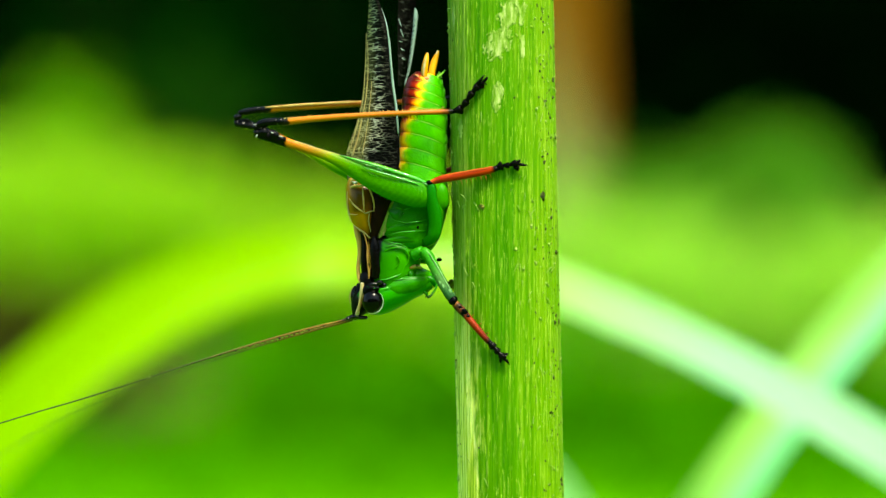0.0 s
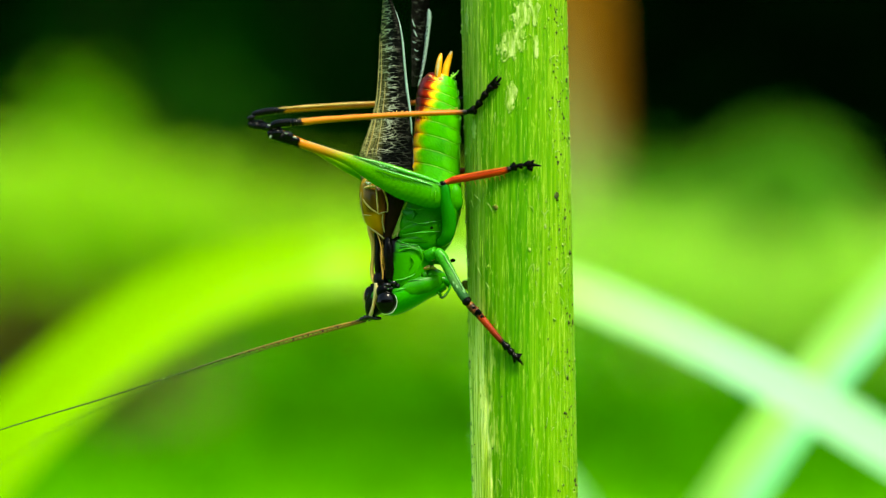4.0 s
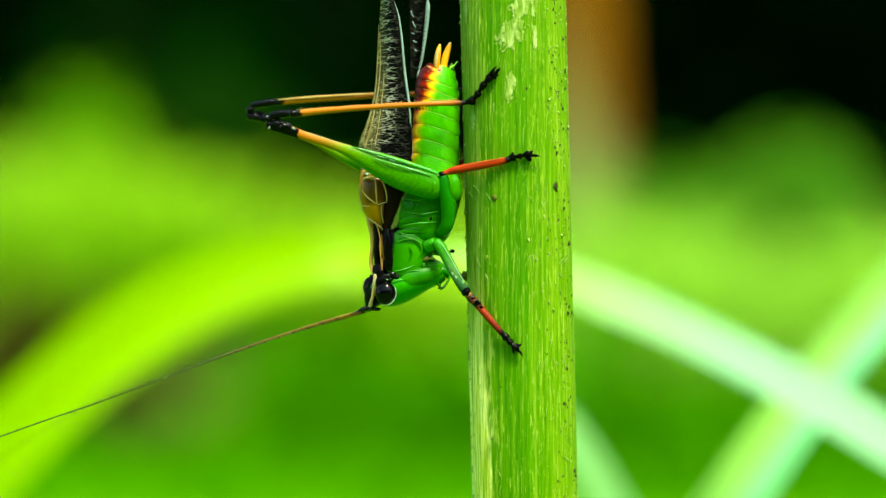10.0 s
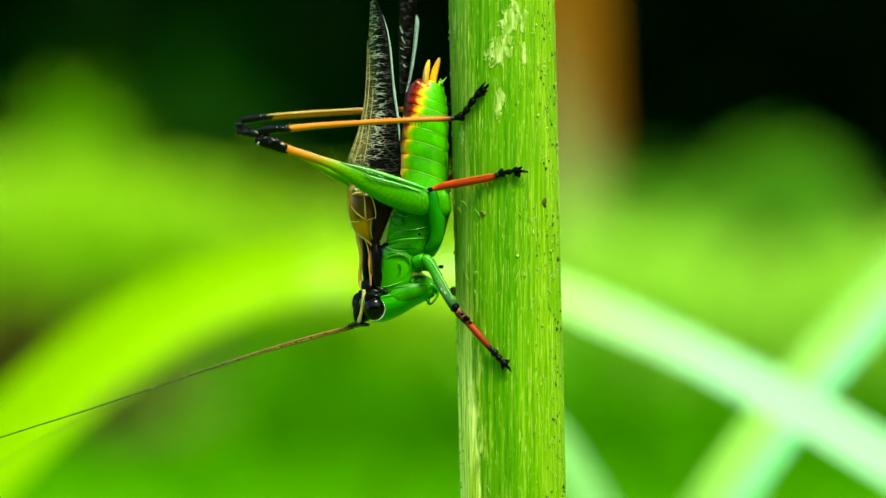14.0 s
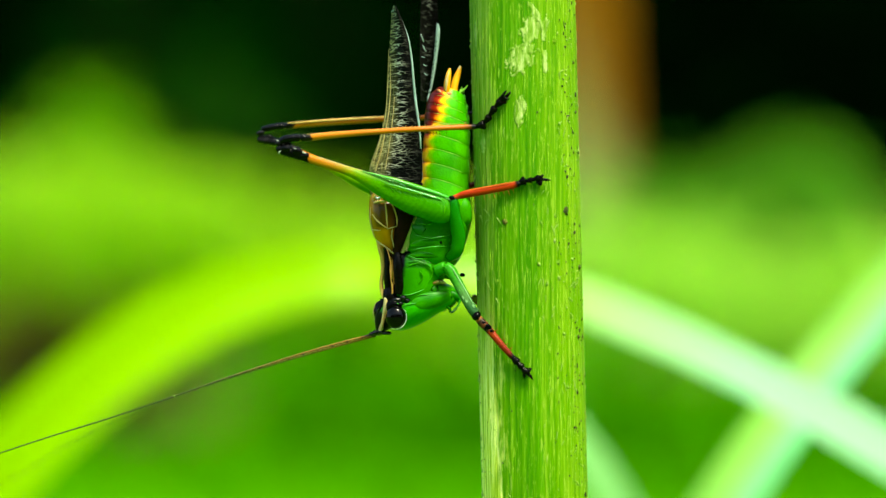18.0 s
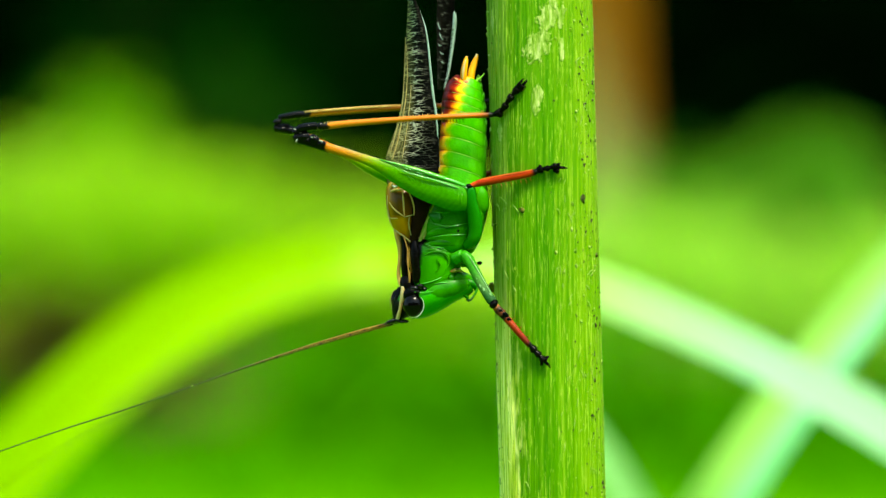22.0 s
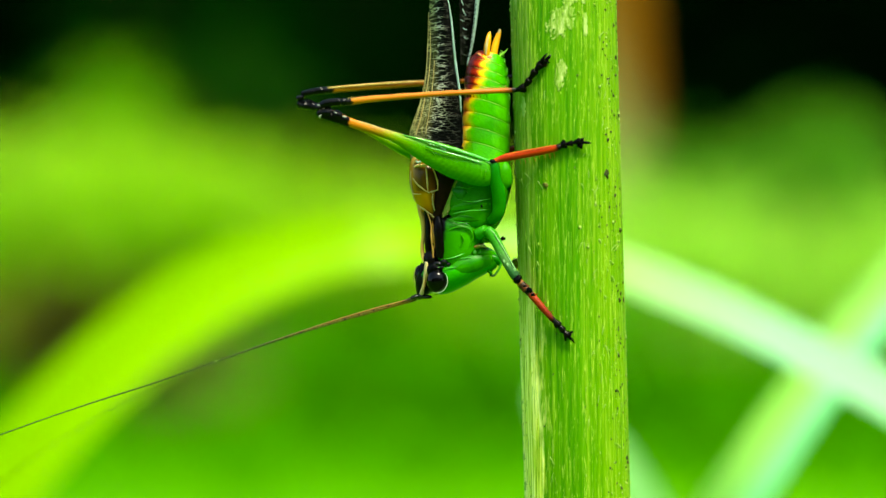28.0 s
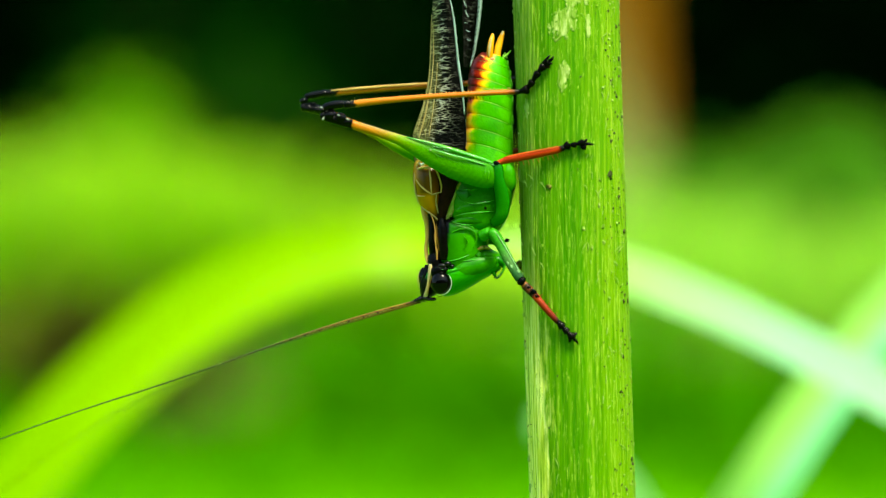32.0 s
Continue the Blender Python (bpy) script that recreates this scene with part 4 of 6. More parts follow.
for i in range(320):
    z, s = rnd.uniform(-27, 27), rnd.choice((-1, 1))
    p = on_stalk(stalk_axis(z) + s * STALK_R * rnd.uniform(0.97, 1.0), z, 0.0)
    r = rnd.choice((0.03, 0.04, 0.06, 0.10)) * rnd.uniform(0.8, 1.2) * (1.0 if s < 0 else 0.55)
    grit = ball(bmesh.new(), p, (r * 1.2, r, r * rnd.uniform(0.8, 2.8)), stalk_base, seg=6)
    ids = {}
    for v in grit.verts:
        ids[v] = bm.verts.new(v.co + Vector((rnd.uniform(-1, 1), rnd.uniform(-1, 1), rnd.uniform(-1, 1))) * r * 0.0005)
    for f in grit.faces:
        bm.faces.new([ids[v] for v in f.verts])
    grit.free()
tagged(part("edge_crumb", bm, m_bloom, stalk, "pale crumbs along the edges"), kind="stuff")

# loose curled fibres standing off the skin, most on the sunny side
curl_rnd = random.Random(23)
for i in range(64):
    z = curl_rnd.uniform(-22, 22)
    d = curl_rnd.uniform(0.15, 0.92) if curl_rnd.random() < 0.75 else curl_rnd.uniform(-0.95, -0.3)
    x, run, bend = stalk_axis(z) + d * STALK_R, curl_rnd.uniform(0.25, 0.75), curl_rnd.uniform(-0.9, 0.9)
    arc = []
    for j in range(5):
        f = j / 4
        p = on_stalk(x + (f - 0.5) * run * math.sin(bend), z + (f - 0.5) * run * math.cos(bend) + 0.12 * math.sin(math.pi * f), 0.01 + 0.07 * math.sin(math.pi * f))
        arc.append((tuple(p), 0.022 if 0 < j < 4 else 0.008, 0.022))
    part("curled_fibre", loft(arc, 6, 3, stalk_base), m_bloom, stalk, "pale curled fibre")

# ragged pale and dark crumbs on the sunny margin
for name, material, count in (("pale_grit", m_bloom, 620), ("dark_grit", m_speck, 420)):
    bm = bmesh.new()
    for _ in range(count):
        z = rnd.uniform(-26, 26)
        d = 1 - abs(rnd.gauss(0, 0.26)) if rnd.random() < 0.85 else -1 + abs(rnd.gauss(0, 0.06))
        p = on_stalk(stalk_axis(z) + max(-0.985, min(0.985, d)) * STALK_R, z, 0.0)
        r = rnd.choice((0.025, 0.035, 0.05, 0.075)) * rnd.uniform(0.8, 1.3)
        q = [p + Vector((rnd.uniform(-1, 1) * r, -r * 0.7 - abs(rnd.gauss(0, 0.3)) * r, rnd.uniform(-1.6, 1.6) * r)) for _ in range(5)]
        q.append(p + Vector((0, r, 0)))
        vs = [bm.verts.new((c - stalk_base) / 1000) for c in q]
        bmesh.ops.convex_hull(bm, input=vs)
    tagged(part(name, bm, material, stalk, "crumbs of dry skin" if material is m_bloom else "dark grit"), kind="stuff")


# ---- the insect ----
KB = Vector((2.44, -1, 3.63))
cricket = thing("bush_cricket", (KB.x / 1000, KB.y / 1000, 0.30 + KB.z / 1000), "green bush cricket with black knees clinging head down to the stalk", "insect")


def body(name, stations, material, label="", parent=None, n=20, k=5, **kw):
    return part(name, loft(stations, n, k, KB, **kw), material, parent or cricket, label)


def lump(name, centre, radii, material, label="", parent=None, turn=0.0, seg=16, rough=0.0, seed=1.0):
    """A rounded knob, a little uneven."""
    bm = ball(bmesh.new(), centre, radii, KB, seg=seg, turn=turn)
    if rough:
        for v in bm.verts:
            v.co += v.normal * (rough * 0.001 * noise.noise(v.co * 1800 + Vector((seed, seed, 0))))
    return part(name, bm, material, parent or cricket, label)


# head
head = body("head", [((-4.21, -0.2, -6.06), 0.10, 0.22), ((-3.86, 0, -5.18), 0.72, 0.8), ((-3.29, 0, -4.62), 1.14, 1.4), ((-2.49, 0, -4.42), 1.27, 1.6), ((-1.45, 0, -4.06), 1.17, 1.62), ((-0.36, 0, -3.66), 0.95, 1.45), ((0.52, 0, -3.41), 0.78, 1.15), ((1.25, 0, -3.29), 0.56, 0.8), ((1.73, 0, -3.33), 0.24, 0.4)], m_head, "smooth green head with a sloping face", n=28)
lump("eye", (-2.97, -1.45, -4.72), (0.72, 0.62, 0.82), m_eye, "glossy black eye", head, 8, 28)
lump("eye", (-4.11, 0.6, -4.51), (0.46, 0.5, 0.88), m_eye, "glossy black eye", head, -8, 20)
rim = []
for i in range(17):
    a_ = radians(-118 + i * 10)
    rim.append((tuple(Vector((-2.96, -1.64, -4.72)) + Vector((math.cos(a_) * 0.75, 0.02, math.sin(a_) * 0.86))), 0.008 + 0.020 * math.sin(math.pi * i / 16), 0.06))
part("eye_rim", loft(rim, 8, 2, KB), m_white, head, "white rim of the eye")
rim = []
for i in range(13):
    a_ = radians(110 + i * 11)
    rim.append((tuple(Vector((-4.11, 0.5, -4.51)) + Vector((math.cos(a_) * 0.5, -0.1, math.sin(a_) * 0.92))), 0.012 + 0.022 * math.sin(math.pi * i / 12), 0.05))
part("eye_rim", loft(rim, 8, 2, KB), m_cream, head, "thin cream rim of the eye")
body("face_stripe", [((-3.55, -1.2, -3.43), 0.27, 0.2), ((-3.67, -1.2, -3.95), 0.21, 0.2), ((-3.83, -1.05, -4.55), 0.11, 0.2), ((-3.92, -0.95, -5.07), 0.10, 0.2), ((-4.04, -0.75, -5.56), 0.15, 0.2), ((-4.12, -0.6, -5.88), 0.1, 0.12)], m_cream, "cream stripe between the eyes", head, 10)
body("stripe_edge", [((-3.43, -1.36, -3.59), 0.03, 0.06), ((-3.55, -1.4, -4.14), 0.03, 0.06), ((-3.75, -1.3, -4.82), 0.03, 0.06), ((-3.91, -1, -5.47), 0.03, 0.06)], m_tan, "tan edge of the stripe", head, 6)
for q, r in (((-2.83, -1.52, -3.50), (0.30, 0.2, 0.22)), ((-2.47, -1.5, -3.39), (0.26, 0.2, 0.2)), ((-2.15, -1.48, -3.55), (0.18, 0.16, 0.15)), ((-2.63, -1.62, -3.78), (0.2, 0.16, 0.14))):
    lump("temple_knob", q, r, m_jet, "glossy black temple", head, 0, 12, 0.12, q[0])
lump("crown", (-3.93, -0.35, -4.21), (0.34, 0.42, 0.80), m_black, "black crown between the eyes", head, 4, 16, 0.05)
lump("temple", (-3.11, -1.42, -3.98), (0.55, 0.3, 0.62), m_black, "black patch above the eye", head, 6, 16, 0.06)
lump("antenna_socket", (-3.64, -0.75, -5.92), (0.34, 0.22, 0.15), m_jet, "black knobbed antenna base", head, -6, 12, 0.10, 3.0)
body("crown_stripe", [((-4.02, 0, -3.49), 0.1, 0.25), ((-4.10, -0.1, -4.18), 0.14, 0.3), ((-4.14, -0.1, -5.02), 0.14, 0.3), ((-4.09, -0.2, -5.74), 0.12, 0.15)], m_black, "black line along the crown", head, 8)
for d, o in ((-0.6, 0), (0.35, -3)):
    lump("antenna_socket", (-4.02 - 0.04 * o, d, -5.82), (0.30, 0.3, 0.2), m_jet, "black knobbed antenna base", head, 10, 12, 0.06)
    for q, r in (((-4.42, 0, -5.87), 0.20), ((-4.70, 0, -5.95), 0.15)):
        lump("antenna_joint", (q[0] - 0.04 * o, d, q[2]), (r * 1.1, r, r), m_jet, "shining black joint", head, 0, 12)
body("face_edge", [((-3.16, -0.5, -5.73), 0.015, 0.05), ((-2.48, -0.8, -5.52), 0.03, 0.06), ((-1.44, -0.8, -5.04), 0.03, 0.06), ((0.16, -0.6, -4.24), 0.03, 0.06), ((1.12, -0.4, -3.77), 0.015, 0.05)], m_gloss, "pale lower edge of the face", head, 6)
body("cheek_fold", [((-1.55, -1.52, -3.23), 0.02, 0.05), ((-1.04, -1.58, -3.14), 0.035, 0.06), ((-0.48, -1.5, -3.11), 0.02, 0.05)], m_gloss, "shining cheek fold", head, 8)
body("jaw", [((0.76, -0.6, -3.00), 0.26, 0.35), ((1.28, -0.6, -3.24), 0.3, 0.35), ((1.56, -0.5, -3.57), 0.2, 0.2)], m_mid_femur, "dark green mouthparts", head, 12)
body("jaw", [((0.64, -0.5, -4.01), 0.12, 0.3), ((0.88, -0.5, -4.21), 0.1, 0.25), ((0.80, -0.4, -4.41), 0.05, 0.1)], m_mid_femur, "dark green mouthparts", head, 10)
body("palp", [((1.60, -0.7, -3.44), 0.08, 0.08), ((1.44, -0.8, -3.88), 0.085, 0.08), ((1.12, -0.8, -4.32), 0.09, 0.09), ((0.88, -0.8, -4.40), 0.1, 0.1)], m_fore_femur, "thin green palp", head, 8)
body("palp", [((0.76, -0.4, -4.25), 0.07, 0.07), ((0.96, -0.5, -3.97), 0.07, 0.07), ((1.28, -0.5, -3.65), 0.06, 0.06)], m_fore_femur, "thin green palp", head, 8)

# chest
collar = body("pronotum", [((-1.45, 0, -0.20), 1.3, 1.2), ((-1.53, 0, -0.52), 1.95, 1.5), ((-1.61, 0, -0.92), 2.15, 1.7), ((-1.69, 0, -1.57), 2.18, 1.78), ((-1.81, 0, -2.21), 2.06, 1.75), ((-2.09, 0, -2.81), 1.8, 1.65), ((-2.49, 0, -3.25), 1.42, 1.45), ((-2.81, 0, -3.54), 0.95, 1.0)], m_pronotum, "green collar with black and tan stripes along the back", n=40, power=0.9)
body("back_line", [((-4.29, -0.5, 0.68), 0.10, 0.16), ((-4.12, -0.6, 0.12), 0.17, 0.24), ((-3.92, -0.6, -0.60), 0.19, 0.26), ((-3.92, -0.55, -1.48), 0.15, 0.24), ((-4.01, -0.5, -2.36), 0.14, 0.24), ((-3.92, -0.6, -3.00), 0.17, 0.24), ((-3.76, -0.9, -3.44), 0.15, 0.2)], m_stripe, "tan line along the back", collar, 12)
body("back_band", [((-3.76, -0.8, 0.36), 0.16, 0.5), ((-3.56, -0.8, -0.36), 0.28, 0.5), ((-3.54, -0.85, -1.16), 0.27, 0.5), ((-3.56, -0.8, -2.16), 0.27, 0.5), ((-3.52, -0.75, -3.08), 0.2, 0.4)], m_black, "black band along the back", collar, 12)
body("back_line", [((-3.75, -1.25, 0.32), 0.03, 0.1), ((-3.51, -1.45, -0.20), 0.04, 0.1), ((-3.35, -1.5, -0.92), 0.05, 0.1), ((-3.35, -1.5, -1.47), 0.075, 0.1), ((-3.31, -1.5, -2.11), 0.04, 0.1), ((-3.23, -1.45, -2.59), 0.08, 0.1), ((-3.23, -1.4, -3.11), 0.06, 0.1)], m_tan, "thin tan line along the back", collar, 10)
body("side_band", [((-2.87, -1.25, -0.20), 0.2, 0.35), ((-2.83, -1.45, -0.84), 0.36, 0.35), ((-2.79, -1.5, -1.63), 0.34, 0.35), ((-2.71, -1.45, -2.43), 0.36, 0.35), ((-2.79, -1.35, -3.07), 0.30, 0.3)], m_black, "black band beside the green collar", collar, 14)
body("pronotum_edge", [((-2.71, -1.5, -3.23), 0.02, 0.06), ((-1.83, -1.66, -3.10), 0.04, 0.06), ((-0.96, -1.5, -2.75), 0.03, 0.06), ((-0.48, -1.2, -2.35), 0.02, 0.06)], m_gloss, "pale rim", collar, 8)
body("collar_fold", [((-2.15, -1.72, -1.19), 0.03, 0.05), ((-1.55, -1.82, -0.95), 0.06, 0.06), ((-0.80, -1.78, -1.03), 0.06, 0.06), ((-0.40, -1.64, -1.55), 0.06, 0.06), ((-0.64, -1.6, -2.23), 0.02, 0.05)], m_thorax, "raised fold on the collar", collar, 10)
body("collar_fold", [((-1.27, -1.84, -1.47), 0.02, 0.05), ((-1.07, -1.82, -1.87), 0.05, 0.06), ((-1.35, -1.75, -2.35), 0.02, 0.05)], m_thorax, "raised fold on the collar", collar, 8)
body("throat", [((-1.28, -0.1, -2.77), 0.5, 1.1), ((-0.56, -0.1, -2.81), 0.62, 1.3), ((0.16, -0.1, -2.81), 0.56, 1.22), ((0.80, -0.1, -2.89), 0.42, 0.95), ((1.32, -0.1, -3.05), 0.22, 0.5)], m_thorax, "soft green throat", n=18)
body("cheek", [((-2.01, -0.1, -3.97), 0.5, 1.35), ((-1.37, -0.1, -3.77), 0.95, 1.58), ((-0.44, -0.1, -3.49), 0.92, 1.52), ((0.32, -0.1, -3.29), 0.76, 1.32), ((0.88, -0.1, -3.21), 0.54, 1.02), ((1.37, -0.1, -3.25), 0.22, 0.5)], m_thorax, "smooth green cheek", head, 20, power=0.85)
body("nape", [((-3.41, -0.4, -2.85), 0.5, 0.9), ((-3.36, -0.5, -3.24), 0.62, 1.0), ((-3.28, -0.55, -3.68), 0.6, 0.95), ((-3.20, -0.5, -4.05), 0.4, 0.8)], m_black, "black nape", collar, 14)
body("neck_membrane", [((-0.72, -1, -2.36), 0.08, 0.3), ((-0.28, -1.05, -2.32), 0.15, 0.34), ((0.16, -1.05, -2.24), 0.15, 0.34), ((0.56, -0.95, -2.36), 0.06, 0.2)], m_skin, "reddish cream neck skin", n=12)
body("thorax", [((0.32, 0, 3.17), 1.9, 1.5), ((0.04, 0, 2.45), 2.32, 1.85), ((-0.20, 0, 1.57), 2.38, 1.95), ((-0.40, 0, 0.68), 2.33, 1.95), ((-0.56, 0, 0.04), 2.2, 1.85), ((-0.80, 0, -0.56), 1.8, 1.6), ((-0.96, 0, -1.00), 1.0, 1.1)], m_thorax, "smooth green chest plates", n=32, power=0.88)
lump("hip", (1.80, -0.9, 2.68), (0.60, 0.42, 1.0), m_hip, "green rounded hip", turn=-6, seg=20, rough=0.08)
lump("hip", (0.80, -0.8, -0.40), (0.66, 0.5, 0.38), m_thorax, "green rounded hip", turn=-18, seg=20, rough=0.10, seed=4)
lump("hip", (0.64, -1.3, -1.48), (0.46, 0.4, 0.30), m_thorax, "green rounded hip", turn=24, seg=18, rough=0.08, seed=7)
body("chest_plate", [((-1.83, -1.6, 1.71), 0.12, 0.07), ((-1.15, -1.75, 1.39), 0.5, 0.15), ((-0.16, -1.75, 1.47), 0.62, 0.16), ((0.64, -1.55, 1.63), 0.5, 0.14), ((1.12, -1.4, 1.79), 0.12, 0.05)], m_dusk, "dark green side plate", n=14)
body("chest_plate", [((-1.95, -1.6, 0.28), 0.1, 0.05), ((-1.11, -1.78, 0.52), 0.34, 0.14), ((-0.08, -1.82, 0.68), 0.36, 0.14), ((0.76, -1.66, 0.84), 0.34, 0.12), ((1.16, -1.45, 0.92), 0.1, 0.05)], m_thorax, "green side plate", n=14)
body("chest_plate", [((-2.23, -1.4, -0.56), 0.1, 0.05), ((-1.35, -1.66, -0.32), 0.24, 0.13), ((-0.08, -1.62, -0.28), 0.28, 0.13), ((0.88, -1.3, -0.16), 0.28, 0.11), ((1.36, -1.1, 0.12), 0.1, 0.05)], m_thorax, "green side plate", n=14)
for edge in (((-1.55, -1.8, 1.03), (-0.64, -2.06, 0.83), (0.08, -2.1, 0.91), (0.87, -1.85, 1.07)), ((-2.03, -1.66, -0.04), (-1.03, -2, 0.16), (-0.04, -2.04, 0.24), (0.96, -1.64, 0.28)), ((-2.23, -1.55, -0.32), (-1.55, -1.82, -0.60), (-0.72, -1.95, -0.64)), ((-1.67, -1.7, 2.03), (-0.87, -2, 1.79), (-0.36, -2.06, 1.87)), ((-2.07, -1.68, -0.88), (-1.27, -1.86, -0.72), (-0.64, -1.8, -0.87), (-0.52, -1.68, -1.47)), ((0.24, -2.02, 2.26), (0.79, -1.85, 2.19), (1.27, -1.55, 2.03)), ((-3.34, -1.6, -3.66), (-2.55, -1.66, -3.82), (-1.55, -1.6, -3.74))):
    body("plate_edge", [((q[0], q[1], q[2]), 0.045 if 0 < j < len(edge) - 1 else 0.012, 0.05) for j, q in enumerate(edge)], m_gloss, "shining raised plate edge", n=8, k=4)
lump("breathing_pore", (0.20, -2.14, 0.52), (0.1, 0.06, 0.11), m_black, "tiny black pore", seg=10)
body("flank_stripe", [((-1.35, -1.5, 2.51), 0.16, 0.12), ((-1.67, -1.45, 1.83), 0.27, 0.14), ((-1.95, -1.36, 1.16), 0.30, 0.16), ((-2.23, -1.28, 0.44), 0.25, 0.16), ((-2.55, -1.15, -0.28), 0.10, 0.12)], m_flank, "speckled pale yellow-green flank stripe", n=16, wob=0.3)
bm = bmesh.new()
rnd = random.Random(61)
for _ in range(46):
    t = rnd.random()
    p = Vector((-1.35, -1.5, 2.59)).lerp(Vector((-2.47, -1.18, -0.20)), t) + Vector((rnd.gauss(0, 0.16), -0.12, rnd.gauss(0, 0.1)))
    r = rnd.uniform(0.025, 0.06)
    ball(bm, p, (r, r, r * rnd.uniform(0.8, 1.8)), KB, seg=6, turn=20)
tagged(part("flank_hair", bm, m_cream, cricket, "cream bristly flecks"), kind="stuff")

# abdomen: overlapping rings set aslant, the last ones dark red on the back
ABD = ((0.88, 11.37, 0.95), (0.72, 10.81, 1.30), (0.64, 10.16, 1.47), (0.62, 9.52, 1.56), (0.60, 8.92, 1.61), (0.60, 7.99, 1.62), (0.56, 6.99, 1.64), (0.52, 5.95, 1.68), (0.44, 4.90, 1.74), (0.32, 3.58, 1.85))
SLANT = 0.29


def ring_point(x0, z0, w0, an, puff=1.0):
    """A place on the ring of half width w0 round (x0, z0), slanting down towards the belly."""
    dx = math.cos(an) * w0 * puff
    return Vector((x0 + dx, math.sin(an) * w0 * 0.95 * puff, z0 - SLANT * dx - 0.10 * w0 * math.cos(an) ** 2))


for i in range(len(ABD) - 1):
    (x0, z0, w0), (x1, z1, w1) = ABD[i], ABD[i + 1]
    bm = bmesh.new()
    layer = bm.loops.layers.uv.verify()
    steps, sides, rings, uvs = ((-0.10, 0.955), (-0.03, 0.985), (0.06, 0.998), (0.35, 1.004), (0.7, 1.008), (0.93, 1.004), (1.02, 0.99), (1.08, 0.955)), 40, [], {}
    for t, g in steps:
        ring = []
        for j in range(sides):
            an = 2 * math.pi * j / sides
            p = ring_point(x0 + (x1 - x0) * t, z0 + (z1 - z0) * t, w0 + (w1 - w0) * t, an, g)
            p += Vector((0, -1, 0)) * (0.02 * noise.noise(p * 2.2))
            vt = bm.verts.new((p - KB) / 1000)
            uvs[vt] = (math.cos(an) * 0.5 + 0.5, t)
            ring.append(vt)
        rings.append(ring)
    for r1, r2 in zip(rings, rings[1:]):
        for j in range(sides):
            f = bm.faces.new((r1[j], r1[(j + 1) % sides], r2[(j + 1) % sides], r2[j]))
            for lp in f.loops:
                lp[layer].uv = uvs[lp.vert]
    for cap in (rings[0], rings[-1][::-1]):
        for lp in bm.faces.new(cap).loops:
            lp[layer].uv = uvs[lp.vert]
    bmesh.ops.recalc_face_normals(bm, faces=bm.faces)
    seg = part("abdomen_segment", bm, m_abdomen, cricket, "red-backed end ring" if i < 4 else "")
    if i > 0:
        arc = [(tuple(ring_point(x0, z0 - 0.05, w0, radians(232 + j * 12), 1.012)), 0.006 + 0.014 * math.sin(math.pi * j / 8), 0.016) for j in range(9)]
        body("ring_seam", arc, m_pale_line, "pale seam", seg, 6, 2)
    # crinkled belly lobe of each ring
    q = ring_point(x1, (z0 + z1) / 2, (w0 + w1) / 2, radians(335), 1.0)
    lump("belly_lobe", (q.x + 0.10, q.y * 0.3, q.z), (0.11, 0.30, abs(z1 - z0) * 0.62), m_belly, "pale crinkled belly fold", seg, 0, 14, 0.10, i * 3.1)
lump("end_plate", (0.16, -0.75, 11.12), (0.40, 0.25, 0.13), m_endplate, "wrinkled brown end plate", None, 38, 16, 0.16, 2.0)
lump("end_plate", (0.68, -0.95, 10.95), (0.28, 0.22, 0.20), m_endplate, "wrinkled brown end plate", None, 10, 16, 0.14, 5.0)
body("cercus", [((0.60, -0.8, 11.08), 0.22, 0.26), ((0.60, -0.9, 11.63), 0.23, 0.22), ((0.68, -0.9, 12.19), 0.21, 0.2), ((0.76, -0.87, 12.63), 0.15, 0.13), ((0.80, -0.85, 12.87), 0.06, 0.06)], m_cercus, "orange-yellow pointed cercus", n=12, power=0.8)
body("cercus", [((1.08, -0.4, 10.98), 0.26, 0.3), ((1.12, -0.3, 11.59), 0.26, 0.24), ((1.28, -0.2, 12.24), 0.24, 0.2), ((1.49, -0.1, 12.85), 0.14, 0.12), ((1.57, -0.1, 13.09), 0.05, 0.05)], m_cercus, "orange-yellow pointed cercus", n=12, power=0.8)
body("cercus_ridge", [((0.52, -1.06, 11.22), 0.05, 0.05), ((0.56, -1.12, 11.77), 0.10, 0.06), ((0.64, -1.1, 12.26), 0.08, 0.06), ((0.76, -0.98, 12.66), 0.03, 0.04)], m_cream, "cream ridge", n=8)
body("cercus_tip", [((0.76, -0.88, 12.55), 0.11, 0.11), ((0.82, -0.85, 12.87), 0.07, 0.07)], m_cream, "pale tip", n=8)
body("cercus_tip", [((1.44, -0.15, 12.80), 0.11, 0.11), ((1.55, -0.1, 13.09), 0.06, 0.06)], m_cream, "pale tip", n=8)
for q in (((1.60, -0.5, 11.22), (1.84, -0.5, 11.42), (2.08, -0.5, 11.70)), ((1.77, 0.2, 11.18), (1.69, 0.3, 11.51), (1.61, 0.3, 11.63)), ((1.48, -0.6, 11.01), (1.56, -0.6, 11.25), (1.52, -0.6, 11.41))):
    body("style", [(q[0], 0.10, 0.10), (q[1], 0.07, 0.07), (q[2], 0.03, 0.03)], m_pale_line, "short pale spike", n=8)


